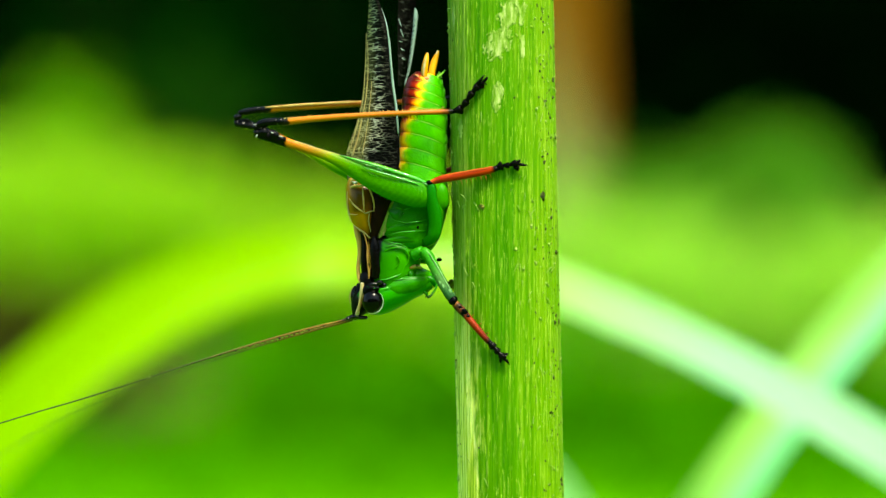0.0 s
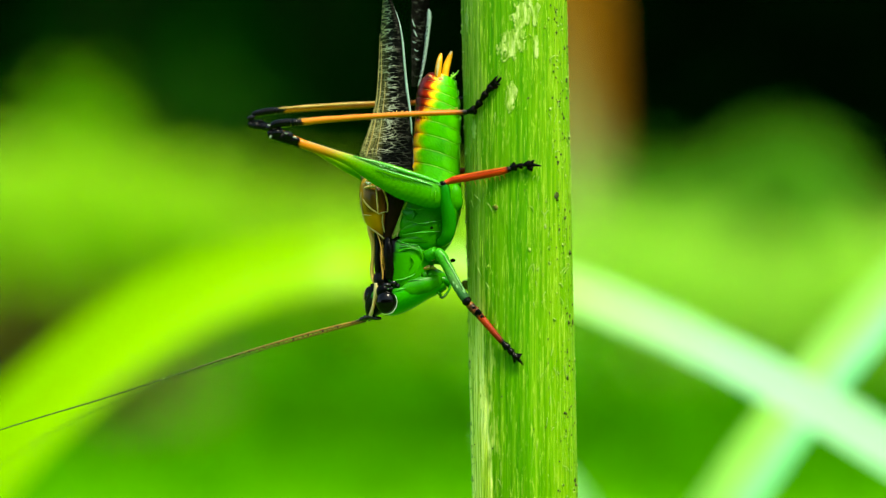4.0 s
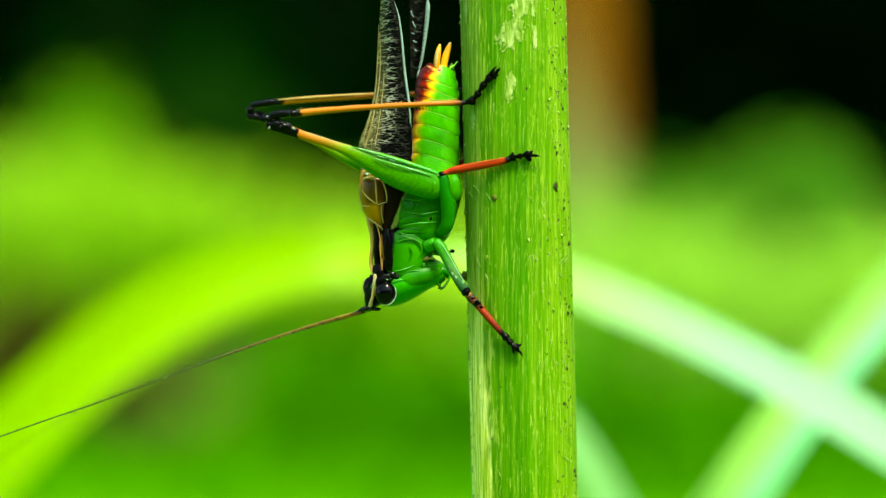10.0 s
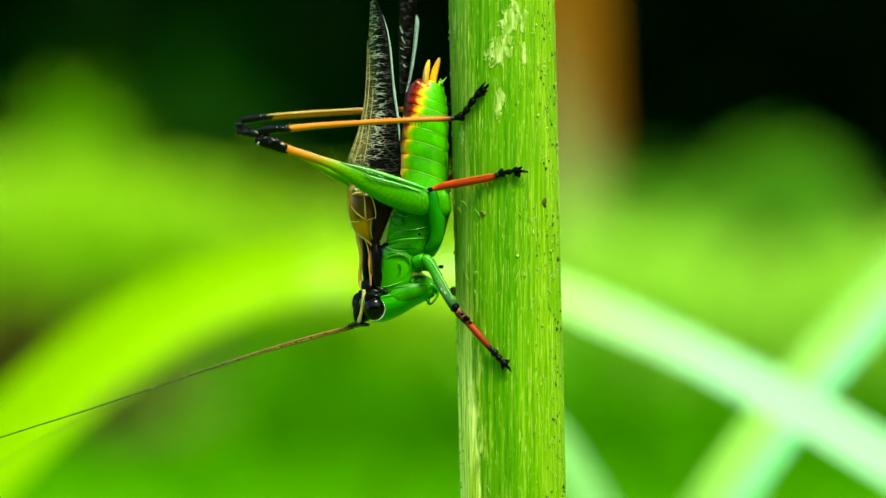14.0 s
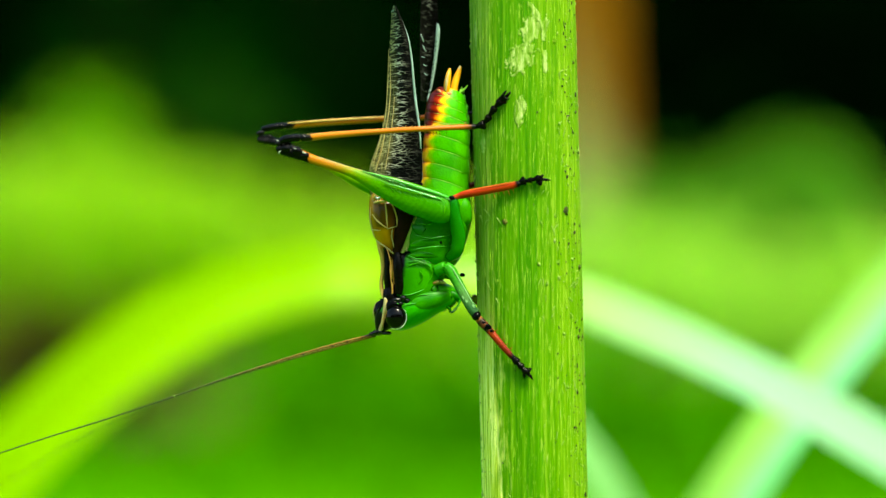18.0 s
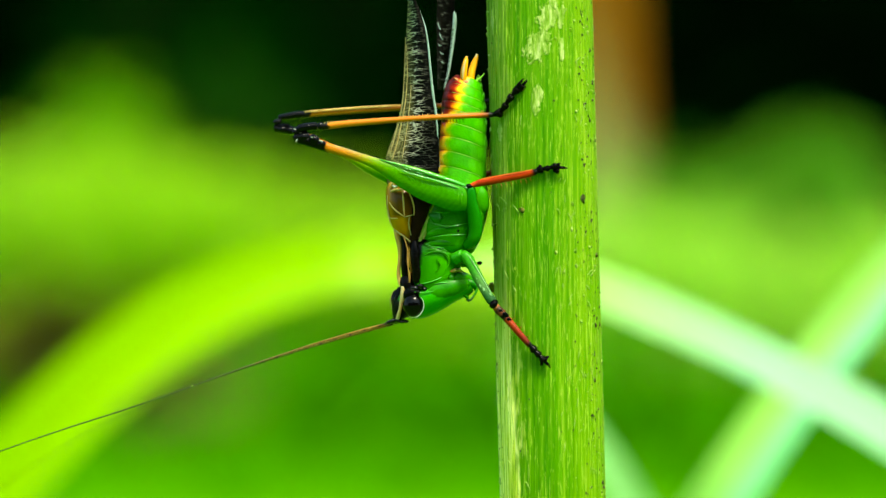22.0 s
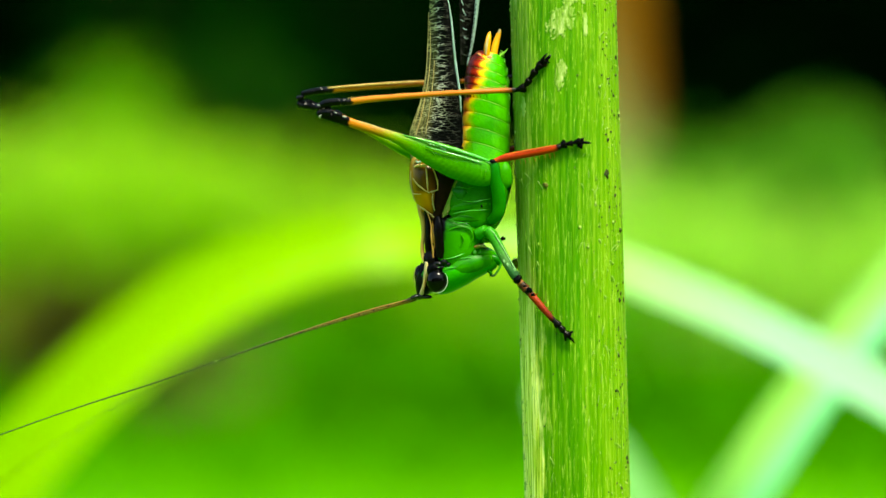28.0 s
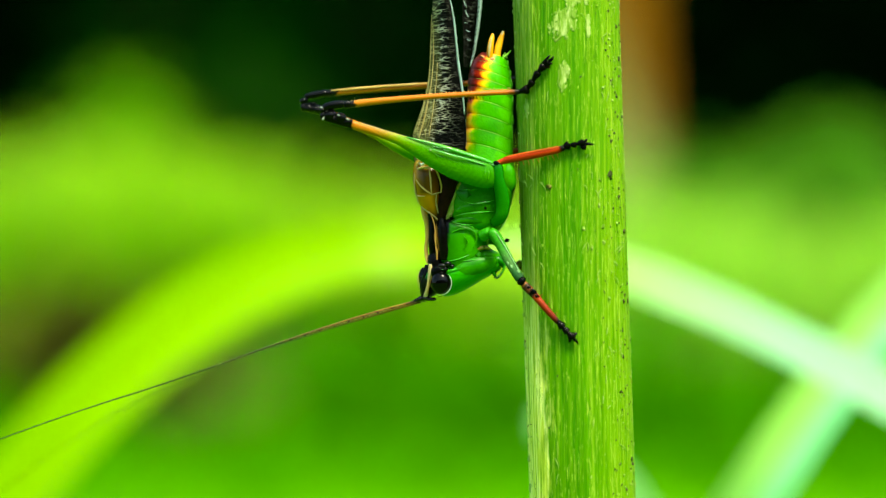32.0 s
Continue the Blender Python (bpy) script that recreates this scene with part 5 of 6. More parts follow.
# wings
def wing(name, rows, material, near, far, label, bulge=0.25, thick=0.03):
    """A curved wing sheet: rows of (left x, right x, z), from base to tip; its left rim lies at the depth near, its right rim at far."""
    bm = bmesh.new()
    layer = bm.loops.layers.uv.verify()
    rows = smooth_path(rows, 6)
    n = 18
    grids, uvs = [], {}
    for side in (0, 1):
        grid = []
        for i, (xl, xr, z) in enumerate(rows):
            row = []
            for j in range(n + 1):
                u = j / n
                y = near + (far - near) * math.sin(u * math.pi / 2) - bulge * math.sin(u * math.pi) + 0.05 * noise.noise(Vector((u * 5, z, 3))) + side * thick
                ragged = (0.05 * noise.noise(Vector((z * 3.0, 7, 1))) if j == 0 else 0.0)
                vt = bm.verts.new((Vector((xl + (xr - xl) * u + ragged, y, z)) - KB) / 1000)
                uvs[vt] = (u, i / (len(rows) - 1))
                row.append(vt)
            grid.append(row)
        grids.append(grid)
    g0, g1 = grids
    fs = []
    for i in range(len(rows) - 1):
        for j in range(n):
            fs.append(bm.faces.new((g0[i][j], g0[i][j + 1], g0[i + 1][j + 1], g0[i + 1][j])))
            fs.append(bm.faces.new((g1[i][j], g1[i + 1][j], g1[i + 1][j + 1], g1[i][j + 1])))
        for j in (0, n):
            fs.append(bm.faces.new((g0[i][j], g0[i + 1][j], g1[i + 1][j], g1[i][j])))
    for f in fs:
        for lp in f.loops:
            lp[layer].uv = uvs[lp.vert]
    bmesh.ops.recalc_face_normals(bm, faces=fs)
    return part(name, bm, material, cricket, label)


near_wing = wing("forewing", ((-4.82, -1.29, 3.86), (-4.90, -1.12, 5.18), (-4.82, -1.12, 6.07), (-4.26, -1.21, 7.67), (-3.90, -1.29, 9.08), (-3.66, -1.57, 10.89), (-3.58, -1.77, 12.69), (-3.49, -2.01, 14.30), (-3.41, -2.33, 15.51), (-3.37, -2.65, 16.43), (-3.29, -2.93, 16.99), (-3.25, -3.13, 17.19)), m_wing, -0.5, -2.1, "dark veined forewing with an olive back edge")
body("front_vein", [((-1.23, -2.15, 7.10), 0.03, 0.05), ((-1.35, -2.15, 8.69), 0.08, 0.07), ((-1.59, -2.15, 10.36), 0.09, 0.07), ((-1.75, -2.15, 11.94), 0.08, 0.07), ((-1.90, -2.12, 13.53), 0.07, 0.07), ((-2.10, -2.05, 14.73), 0.06, 0.06), ((-2.38, -1.95, 15.61), 0.05, 0.05), ((-2.74, -1.8, 16.46), 0.05, 0.05), ((-3.10, -1.6, 16.88), 0.06, 0.05), ((-3.35, -1.5, 16.77), 0.03, 0.03)], m_vein, "pale blue-white front vein", near_wing, 8)
body("wing_vein", [((-4.47, -1.15, 5.51), 0.06, 0.06), ((-4.11, -1.2, 6.74), 0.06, 0.06), ((-3.79, -1.2, 8.18), 0.05, 0.05), ((-3.51, -1.15, 9.78), 0.04, 0.04), ((-3.39, -1.05, 11.62), 0.03, 0.03), ((-3.44, -0.95, 13.62), 0.02, 0.02)], m_gold, "thin golden vein", near_wing, 6)
body("wing_vein", [((-4.64, -0.85, 5.96), 0.03, 0.05), ((-4.16, -0.85, 7.64), 0.035, 0.05), ((-3.76, -0.85, 9.43), 0.03, 0.04), ((-3.60, -0.8, 11.64), 0.025, 0.03), ((-3.52, -0.75, 14.24), 0.02, 0.02)], m_gold, "thin golden vein", near_wing, 6)
body("wing_vein", [((-3.74, -1.5, 5.62), 0.03, 0.05), ((-3.50, -1.5, 7.13), 0.03, 0.05), ((-3.27, -1.5, 8.80), 0.03, 0.04), ((-3.11, -1.4, 10.80), 0.02, 0.03)], m_gold, "thin golden vein", near_wing, 6)
far_wing = wing("forewing", ((-1.29, -0.73, 10.63), (-1.29, -0.48, 12.08), (-1.33, -0.20, 13.86), (-1.33, -0.04, 15.72), (-1.29, -0.04, 17.33), (-1.21, -0.12, 18.54), (-0.97, -0.32, 19.55), (-0.73, -0.57, 19.96)), m_far_wing, 0.6, 1.9, "far dark forewing held apart", 0.1)
body("front_vein", [((-0.81, 0.5, 10.60), 0.04, 0.1), ((-0.52, 0.6, 11.73), 0.10, 0.1), ((-0.28, 0.6, 13.26), 0.13, 0.1), ((-0.12, 0.6, 14.63), 0.15, 0.1), ((-0.04, 0.6, 15.68), 0.15, 0.1), ((-0.08, 0.6, 16.16), 0.05, 0.06)], m_vein, "pale blue-white front vein", far_wing, 8)
for i in range(12):
    p = Vector((-0.60, 0.45, 11.32)).lerp(Vector((-0.12, 0.45, 14.94)), i / 11)
    body("vein_barb", [((p.x + 0.02, p.y, p.z), 0.025, 0.03), ((p.x - 0.13, p.y + 0.05, p.z - 0.16), 0.018, 0.02)], m_far_wing, "dark barb of the vein", far_wing, 5, 2)
for q in (((-1.13, 0.7, 14.64), (-0.89, 0.6, 14.15)), ((-1.21, 0.7, 13.83), (-0.97, 0.6, 13.75)), ((-1.09, 0.7, 13.27), (-0.81, 0.6, 13.14)), ((-1.25, 0.7, 15.37), (-1.05, 0.6, 14.87)), ((-1.01, 0.7, 12.62), (-0.77, 0.6, 12.50))):
    body("wing_vein", [(q[0], 0.03, 0.04), (tuple((Vector(q[0]) + Vector(q[1])) / 2 + Vector((0, 0, -0.05))), 0.04, 0.04), (q[1], 0.02, 0.02)], m_vein, "short pale cross vein", far_wing, 5, 2)

# swollen amber wing base with its ribs
amber = body("wing_base", [((-3.92, -0.6, 4.28), 0.45, 0.6), ((-3.88, -0.55, 3.96), 0.88, 1.0), ((-3.81, -0.4, 3.33), 1.12, 1.4), ((-3.69, -0.35, 2.45), 1.22, 1.58), ((-3.57, -0.3, 1.64), 1.18, 1.6), ((-3.49, -0.3, 1.04), 1.02, 1.45), ((-3.41, -0.3, 0.52), 0.76, 1.25), ((-3.29, -0.25, -0.04), 0.5, 1.0), ((-3.21, -0.2, -0.60), 0.28, 0.7)], m_amber, "swollen amber-brown glassy wing base", n=32)
for q, w, material, words in (
        (((-4.63, -1.2, 3.55), (-4.38, -1.45, 3.86), (-3.98, -1.62, 4.10), (-3.58, -1.5, 4.22)), 0.06, m_rib, "cream raised rib"),
        (((-4.54, -1.35, 3.31), (-4.22, -1.62, 3.42), (-3.82, -1.82, 3.42), (-3.46, -1.85, 3.66)), 0.10, m_rib, "cream raised rib"),
        # glint on the glassy base, painted as a white fold
        (((-4.46, -1.35, 3.75), (-4.22, -1.55, 3.62), (-4.02, -1.7, 3.74)), 0.10, m_white, "fold painted white as a glint"),
        (((-3.73, -1.95, 3.38), (-3.65, -2.04, 2.74), (-3.61, -2.06, 2.10), (-3.57, -2, 1.55)), 0.055, m_rib, "cream raised rib"),
        (((-4.63, -1.3, 2.51), (-4.34, -1.6, 2.11), (-3.97, -1.85, 1.79), (-3.61, -2, 1.55)), 0.055, m_rib, "cream raised rib"),
        (((-3.42, -1.75, 3.54), (-3.10, -1.85, 2.90), (-2.90, -1.85, 2.19), (-2.90, -1.8, 1.63)), 0.05, m_rib, "golden raised rib"),
        (((-4.67, -1.25, 1.44), (-4.38, -1.5, 1.39), (-4.06, -1.7, 1.39)), 0.05, m_rib, "cream raised rib"),
        (((-4.79, -1, 3.04), (-4.79, -1.05, 2.24), (-4.67, -1.1, 1.44), (-4.47, -1.2, 0.84)), 0.05, m_gold, "golden outer rim"),
        (((-3.58, -1.95, 1.47), (-3.34, -1.95, 1.55), (-2.90, -1.85, 1.67)), 0.04, m_gold, "golden raised rib"),
        (((-3.22, -1.9, 1.47), (-3.26, -1.75, 0.91), (-3.11, -1.45, 0.20)), 0.05, m_gold, "golden raised rib"),
        (((-4.35, -1.2, 0.68), (-4.07, -1.3, 0.44), (-3.59, -1.4, 0.12), (-3.11, -1.3, -0.28), (-2.79, -1.3, -0.44)), 0.05, m_gold, "golden raised rib")):
    body("rib", [((c[0], c[1] - 0.06, c[2]), w * (1.0 if 0 < j < len(q) - 1 else 0.55), 0.07) for j, c in enumerate(q)], material, words, amber, 8, 4)
body("wing_flank", [((-1.84, -1.2, 4.91), 0.8, 0.6), ((-2.15, -1.3, 3.83), 0.84, 0.7), ((-2.35, -1.35, 2.75), 0.74, 0.7), ((-2.55, -1.35, 1.71), 0.62, 0.65), ((-2.75, -1.25, 0.76), 0.46, 0.6), ((-2.95, -1.05, -0.16), 0.3, 0.5), ((-3.08, -0.9, -0.68), 0.18, 0.4)], m_umber, "dark red-brown folded wing side", n=18)
bm = bmesh.new()
for i in range(40):
    p = Vector((-1.23, -1.75, 8.55)).lerp(Vector((-1.07, -1.75, 4.97)), (i + rnd.random()) / 40)
    loft([(tuple(p), 0.03, 0.03), (tuple(p + Vector((-rnd.uniform(0.2, 0.45), -0.1, rnd.uniform(-0.15, 0.2)))), 0.012, 0.012)], 5, 1, KB, bm=bm)
tagged(part("wing_fringe", bm, m_vein, near_wing, "fringe of short pale veins"), kind="stuff")


# legs
def tarsus(name, rows, parent, claw):
    """Foot of four black joints and two hooked claws."""
    foot = None
    for a_, b2, r in rows:
        r *= 1.12
        a2, c2 = Vector(a_), Vector(b2)
        st = [(tuple(a2), r * 0.5, r * 0.5), (tuple(a2.lerp(c2, 0.3)), r * 0.75, r * 0.75), (tuple(a2.lerp(c2, 0.7)), r * 1.15, r * 1.1), (tuple(a2.lerp(c2, 0.92)), r * 1.1, r * 1.05), (tuple(c2), r * 0.5, r * 0.5)]
        if foot is None:
            foot = part(name, loft(st, 12, 3, KB), m_black, parent, "black jointed foot")
        else:
            part("toe_joint", loft(st, 12, 3, KB), m_black, parent, "black toe joint")
    for c in claw:
        tip = tuple(Vector(c[1]).lerp(Vector(c[2]), 0.55))
        body("claw", [(c[0], 0.13, 0.11), (c[1], 0.10, 0.09), (tip, 0.03, 0.03)], m_black, "hooked claw", parent, 8, 3)
    return foot


def spines(a_, b2, count, down, length, parent, material):
    bm = bmesh.new()
    a2, c2 = Vector(a_), Vector(b2)
    for i in range(count):
        p = a2.lerp(c2, (i + 0.5) / count)
        loft([(tuple(p), 0.04, 0.04), (tuple(p + Vector(down) * length * (0.8 + 0.4 * ((i * 7) % 5) / 4)), 0.01, 0.01)], 5, 1, KB, bm=bm)
    return tagged(part("spines", bm, material, parent, "row of tiny spines"), kind="stuff")


def knee_joint(centres, parent, dy):
    """Black knee: two cheek plates, a cap between them and a rough rim; the near one gets painted highlights."""
    for c, r, tl in centres:
        lump("knee_plate", (c[0], c[1] + dy, c[2]), r, m_knee, "glossy black knee plate", parent, tl, 16, 0.10, c[0])


hind = body("hind_leg", [((-11.11, -3.3, 7.06), 0.26, 0.26), ((-10.80, -3.3, 6.94), 0.36, 0.34), ((-10.01, -3.3, 6.70), 0.36, 0.34), ((-9.14, -3.3, 6.42), 0.33, 0.3), ((-8.04, -3.25, 6.07), 0.30, 0.28), ((-6.47, -3.2, 5.56), 0.33, 0.3), ((-5.48, -3.15, 5.17), 0.42, 0.38), ((-4.42, -3, 4.70), 0.66, 0.5), ((-3.32, -2.9, 4.23), 0.88, 0.6), ((-1.94, -2.75, 3.64), 1.06, 0.72), ((-0.75, -2.6, 3.21), 1.08, 0.78), ((0.24, -2.4, 2.85), 1.0, 0.74), ((0.83, -2.2, 2.66), 0.75, 0.6), ((1.15, -2, 2.62), 0.4, 0.4)], m_hind_femur, "thick green jumping leg with an orange shank and black knee", n=28, k=6, power=0.9)
body("thigh_ridge", [((-5.28, -3.4, 5.48), 0.04, 0.05), ((-3.31, -3.5, 4.96), 0.09, 0.07), ((-1.54, -3.4, 4.41), 0.12, 0.08), ((0.04, -3.1, 3.91), 0.12, 0.08), ((0.75, -2.8, 3.64), 0.08, 0.06)], m_gloss, "shining upper ridge", hind, 10)
body("thigh_ridge", [((-3.70, -3.6, 4.68), 0.03, 0.05), ((-2.52, -3.62, 4.33), 0.06, 0.06), ((-1.14, -3.5, 3.94), 0.07, 0.06), ((0.24, -3.2, 3.51), 0.04, 0.05)], m_gloss, "second shining ridge", hind, 8)
# pale beads added along the ridge in place of its broken glints
for i in range(18):
    p = Vector((-3.38, -3.58, 4.88)).lerp(Vector((0.75, -2.92, 3.59)), (i + rnd.uniform(-0.2, 0.2)) / 17) + Vector((0, 0.02, rnd.uniform(-0.07, 0.04)))
    lump("glint_bead", p, (rnd.uniform(0.07, 0.16), 0.06, rnd.uniform(0.03, 0.055) + 0.02 * (i > 9)), m_painted_glint, "bead painted pale as a broken glint", hind, 17, 10, 0.04, i * 1.7)
# fishbone of low oblique ridges on the outer side of the thigh
for i in range(15):
    t = i / 14
    p, q = Vector((-3.31, -3.5, 4.37)).lerp(Vector((0.47, -3.12, 3.12)), t), Vector((-3.03, -3.44, 3.98)).lerp(Vector((0.36, -3.08, 2.41)), t)
    body("thigh_rib", [(tuple(p), 0.03, 0.04), (tuple((p + q) / 2 + Vector((0.03, -0.05, 0))), 0.05, 0.05), (tuple(q), 0.02, 0.04)], m_femur_rib, "low oblique ridge", hind, 6, 2)
body("thigh_edge", [((-8.98, -3.35, 6.62), 0.03, 0.06), ((-7.84, -3.35, 6.30), 0.04, 0.08), ((-6.66, -3.3, 5.91), 0.04, 0.08), ((-5.28, -3.25, 5.52), 0.03, 0.06)], m_gold, "pale upper edge of the shank", hind, 8)
knee_joint((((-11.08, -3.3, 7.02), (0.26, 0.36, 0.30), 0), ((-10.60, -3.4, 7.05), (0.44, 0.38, 0.36), 12), ((-9.89, -3.4, 6.85), (0.44, 0.36, 0.38), 16), ((-9.30, -3.38, 6.54), (0.36, 0.34, 0.30), 18), ((-11.15, -3.35, 7.41), (0.28, 0.30, 0.24), -20), ((-10.60, -3.3, 7.41), (0.34, 0.22, 0.12), 16)), hind, 0.0)
tib = body("shin", [((-10.99, -3.4, 7.48), 0.20, 0.2), ((-10.68, -3.4, 7.64), 0.25, 0.24), ((-10.00, -3.45, 7.76), 0.26, 0.24), ((-9.21, -3.5, 7.79), 0.25, 0.22), ((-7.24, -3.5, 8.01), 0.22, 0.2), ((-3.31, -3.45, 8.31), 0.19, 0.19), ((0.24, -3.2, 8.52), 0.18, 0.18), ((2.22, -2.6, 8.63), 0.19, 0.19), ((2.77, -2.4, 8.68), 0.15, 0.15)], m_hind_tibia, "thin orange shin, black at the knee", hind, 14, 6)
body("shin_base", [((-11.03, -3.44, 7.52), 0.2, 0.2), ((-10.67, -3.46, 7.68), 0.28, 0.27), ((-9.92, -3.5, 7.79), 0.28, 0.26), ((-9.29, -3.52, 7.79), 0.26, 0.24), ((-9.13, -3.5, 7.72), 0.10, 0.10)], m_knee, "black upper end of the shin", hind, 14, 5)
bm = bmesh.new()
for i in range(70):
    p = Vector((-9.12, -3.66, 7.98)).lerp(Vector((2.06, -2.75, 8.80)), (i + rnd.random() * 0.6) / 70)
    loft([(tuple(p), 0.035, 0.035), (tuple(p + Vector((0.06, -0.05, rnd.uniform(0.08, 0.2)))), 0.015, 0.015)], 5, 1, KB, bm=bm)
tagged(part("pale_hairs", bm, m_rib, hind, "pale hairs along the shin"), kind="stuff")
spines((-8.23, -3.5, 7.79), (0.63, -3.2, 8.36), 40, (0.15, 0, -1), 0.30, hind, m_black)
tarsus("foot", (((2.65, -2.5, 8.67), (3.28, -2.75, 8.82), 0.26), ((3.16, -2.75, 8.82), (3.59, -3.1, 9.39), 0.20), ((3.51, -3.1, 9.31), (3.98, -3.35, 10.01), 0.2), ((3.94, -3.4, 9.97), (4.37, -3.5, 10.43), 0.22), ((4.41, -3.5, 10.35), (4.68, -3.55, 10.67), 0.17)), hind,
       (((4.13, -3.55, 10.35), (4.52, -3.7, 10.85), (4.96, -3.62, 11.37)), ((4.45, -3.5, 10.47), (4.80, -3.65, 10.54), (5.00, -3.5, 10.43)), ((4.68, -3.5, 10.67), (4.92, -3.6, 10.90), (5.04, -3.5, 11.18))))

# highlights on the black knee, painted as small pale lumps
for q, tl in (((-11.17, -3.72, 7.59), 10), ((-9.36, -3.72, 6.76), 18), ((-11.05, -3.66, 6.80), -60), ((-9.98, -3.8, 7.03), 18)):
    lump("knee_glint", q, (0.13, 0.04, 0.05), m_knee_glint, "pale highlight painted on the knee", hind, tl, 8, 0.05, q[0])
hind2 = body("hind_leg", [((-12.88, 2.6, 8.03), 0.22, 0.22), ((-12.56, 2.6, 7.91), 0.32, 0.3), ((-11.74, 2.6, 7.75), 0.31, 0.3), ((-10.76, 2.6, 7.30), 0.30, 0.28), ((-9.13, 2.6, 6.60), 0.26, 0.26), ((-7.62, 2.6, 5.87), 0.28, 0.28), ((-5.87, 2.5, 4.93), 0.42, 0.4), ((-3.42, 2.4, 4.11), 0.86, 0.6), ((-1.38, 2.3, 3.34), 1.05, 0.7), ((0.45, 2, 2.80), 0.85, 0.6), ((1.14, 1.8, 2.80), 0.45, 0.45)], m_hind_femur, "thick green jumping leg with an orange shank and black knee", n=18, k=5)
knee_joint((((-12.87, 2.4, 7.86), (0.24, 0.3, 0.30), 0), ((-12.41, 2.3, 7.86), (0.42, 0.34, 0.33), 8), ((-11.84, 2.3, 7.69), (0.36, 0.32, 0.30), 16), ((-12.78, 2.3, 8.38), (0.30, 0.3, 0.20), -15), ((-12.25, 2.3, 8.22), (0.36, 0.22, 0.12), 14)), hind2, 0.0)
body("shin", [((-12.72, 2.6, 8.64), 0.16, 0.16), ((-12.31, 2.6, 8.77), 0.22, 0.2), ((-11.58, 2.6, 8.89), 0.24, 0.22), ((-10.93, 2.6, 8.93), 0.24, 0.22), ((-9.13, 2.6, 9.09), 0.21, 0.2), ((-3.83, 2.6, 9.42), 0.18, 0.18), ((0.24, 2.7, 9.67), 0.16, 0.16), ((2.70, 2.9, 9.92), 0.16, 0.16)], m_hind_tibia, "thin orange shin, black at the knee", hind2, 12, 5)
body("shin_base", [((-12.75, 2.5, 8.68), 0.18, 0.18), ((-12.22, 2.5, 8.76), 0.25, 0.24), ((-11.57, 2.5, 8.88), 0.26, 0.24), ((-11.08, 2.5, 8.92), 0.25, 0.23), ((-10.88, 2.5, 8.84), 0.10, 0.1)], m_knee, "black upper end of the shin", hind2, 14, 5)
# highlight on top of the shin, painted as a cream strip
body("shin_highlight", [((-10.83, 2.35, 9.10), 0.04, 0.05), ((-8.71, 2.35, 9.28), 0.07, 0.06), ((-5.86, 2.35, 9.47), 0.07, 0.06), ((-3.42, 2.35, 9.61), 0.05, 0.05)], m_rib, "cream highlight painted along the shin's top", hind2, 6)
spines((-10.56, 2.6, 8.81), (-3.83, 2.6, 9.25), 26, (0.1, 0, -1), 0.26, hind2, m_black)
tarsus("foot", (((2.61, 2.9, 9.92), (3.35, 3.1, 10.22), 0.24), ((3.27, 3.1, 10.22), (3.77, 3.4, 10.81), 0.2), ((3.73, 3.4, 10.73), (4.27, 3.7, 11.40), 0.2)), hind2, ())

mid = body("middle_leg", [((0.80, -1.5, -0.52), 0.36, 0.35), ((1.27, -2, -0.08), 0.46, 0.42), ((1.43, -2.2, 0.67), 0.50, 0.42), ((1.35, -2.4, 1.55), 0.50, 0.42), ((1.15, -2.65, 2.49), 0.42, 0.36), ((1.11, -2.75, 3.28), 0.36, 0.32), ((1.07, -2.75, 3.60), 0.24, 0.24)], m_mid_femur, "dark green middle leg with a red shin", n=16)
lump("knee", (1.03, -2.85, 3.64), (0.26, 0.26, 0.18), m_black, "dark knee", mid, 10, 12, 0.06)
body("shin", [((0.87, -2.8, 3.60), 0.12, 0.14), ((1.34, -2.85, 3.75), 0.20, 0.2), ((1.97, -3, 3.93), 0.27, 0.24), ((3.39, -3.3, 4.18), 0.28, 0.24), ((4.76, -3.6, 4.43), 0.26, 0.22), ((5.50, -3.72, 4.60), 0.22, 0.2), ((5.74, -3.72, 4.68), 0.15, 0.15)], m_mid_tibia, "orange-red shin", mid, 14)
# lit top of the red shin, painted as a lighter orange strip
body("shin_highlight", [((1.74, -3.1, 4.06), 0.03, 0.05), ((2.99, -3.4, 4.31), 0.06, 0.06), ((4.56, -3.75, 4.60), 0.05, 0.06), ((5.34, -3.85, 4.75), 0.03, 0.05)], m_coral, "orange highlight painted along the shin's top", mid, 6)
spines((2.29, -3.05, 3.75), (5.35, -3.7, 4.33), 9, (0.35, 0, -1), 0.36, mid, m_coral)
tarsus("foot", (((5.58, -3.7, 4.68), (6.09, -3.75, 4.87), 0.25), ((6.01, -3.75, 4.84), (6.56, -3.8, 4.87), 0.17), ((6.48, -3.8, 4.87), (7.08, -3.75, 5.07), 0.18), ((6.80, -3.7, 4.72), (7.24, -3.7, 4.68), 0.16)), mid,
       (((7.00, -3.7, 4.95), (7.51, -3.8, 4.91), (8.07, -3.55, 4.84)), ((7.00, -3.7, 5.03), (7.24, -3.7, 5.19), (7.36, -3.6, 5.31))))
mid2 = body("middle_leg", [((0.89, 1.2, 0.20), 0.4, 0.35), ((1.70, 1.5, 1.17), 0.40, 0.4), ((1.99, 1.8, 2.23), 0.42, 0.4), ((1.99, 2, 3.21), 0.36, 0.35), ((2.03, 2.1, 4.02), 0.25, 0.25)], m_thorax, "green middle leg with a red shin", n=14)
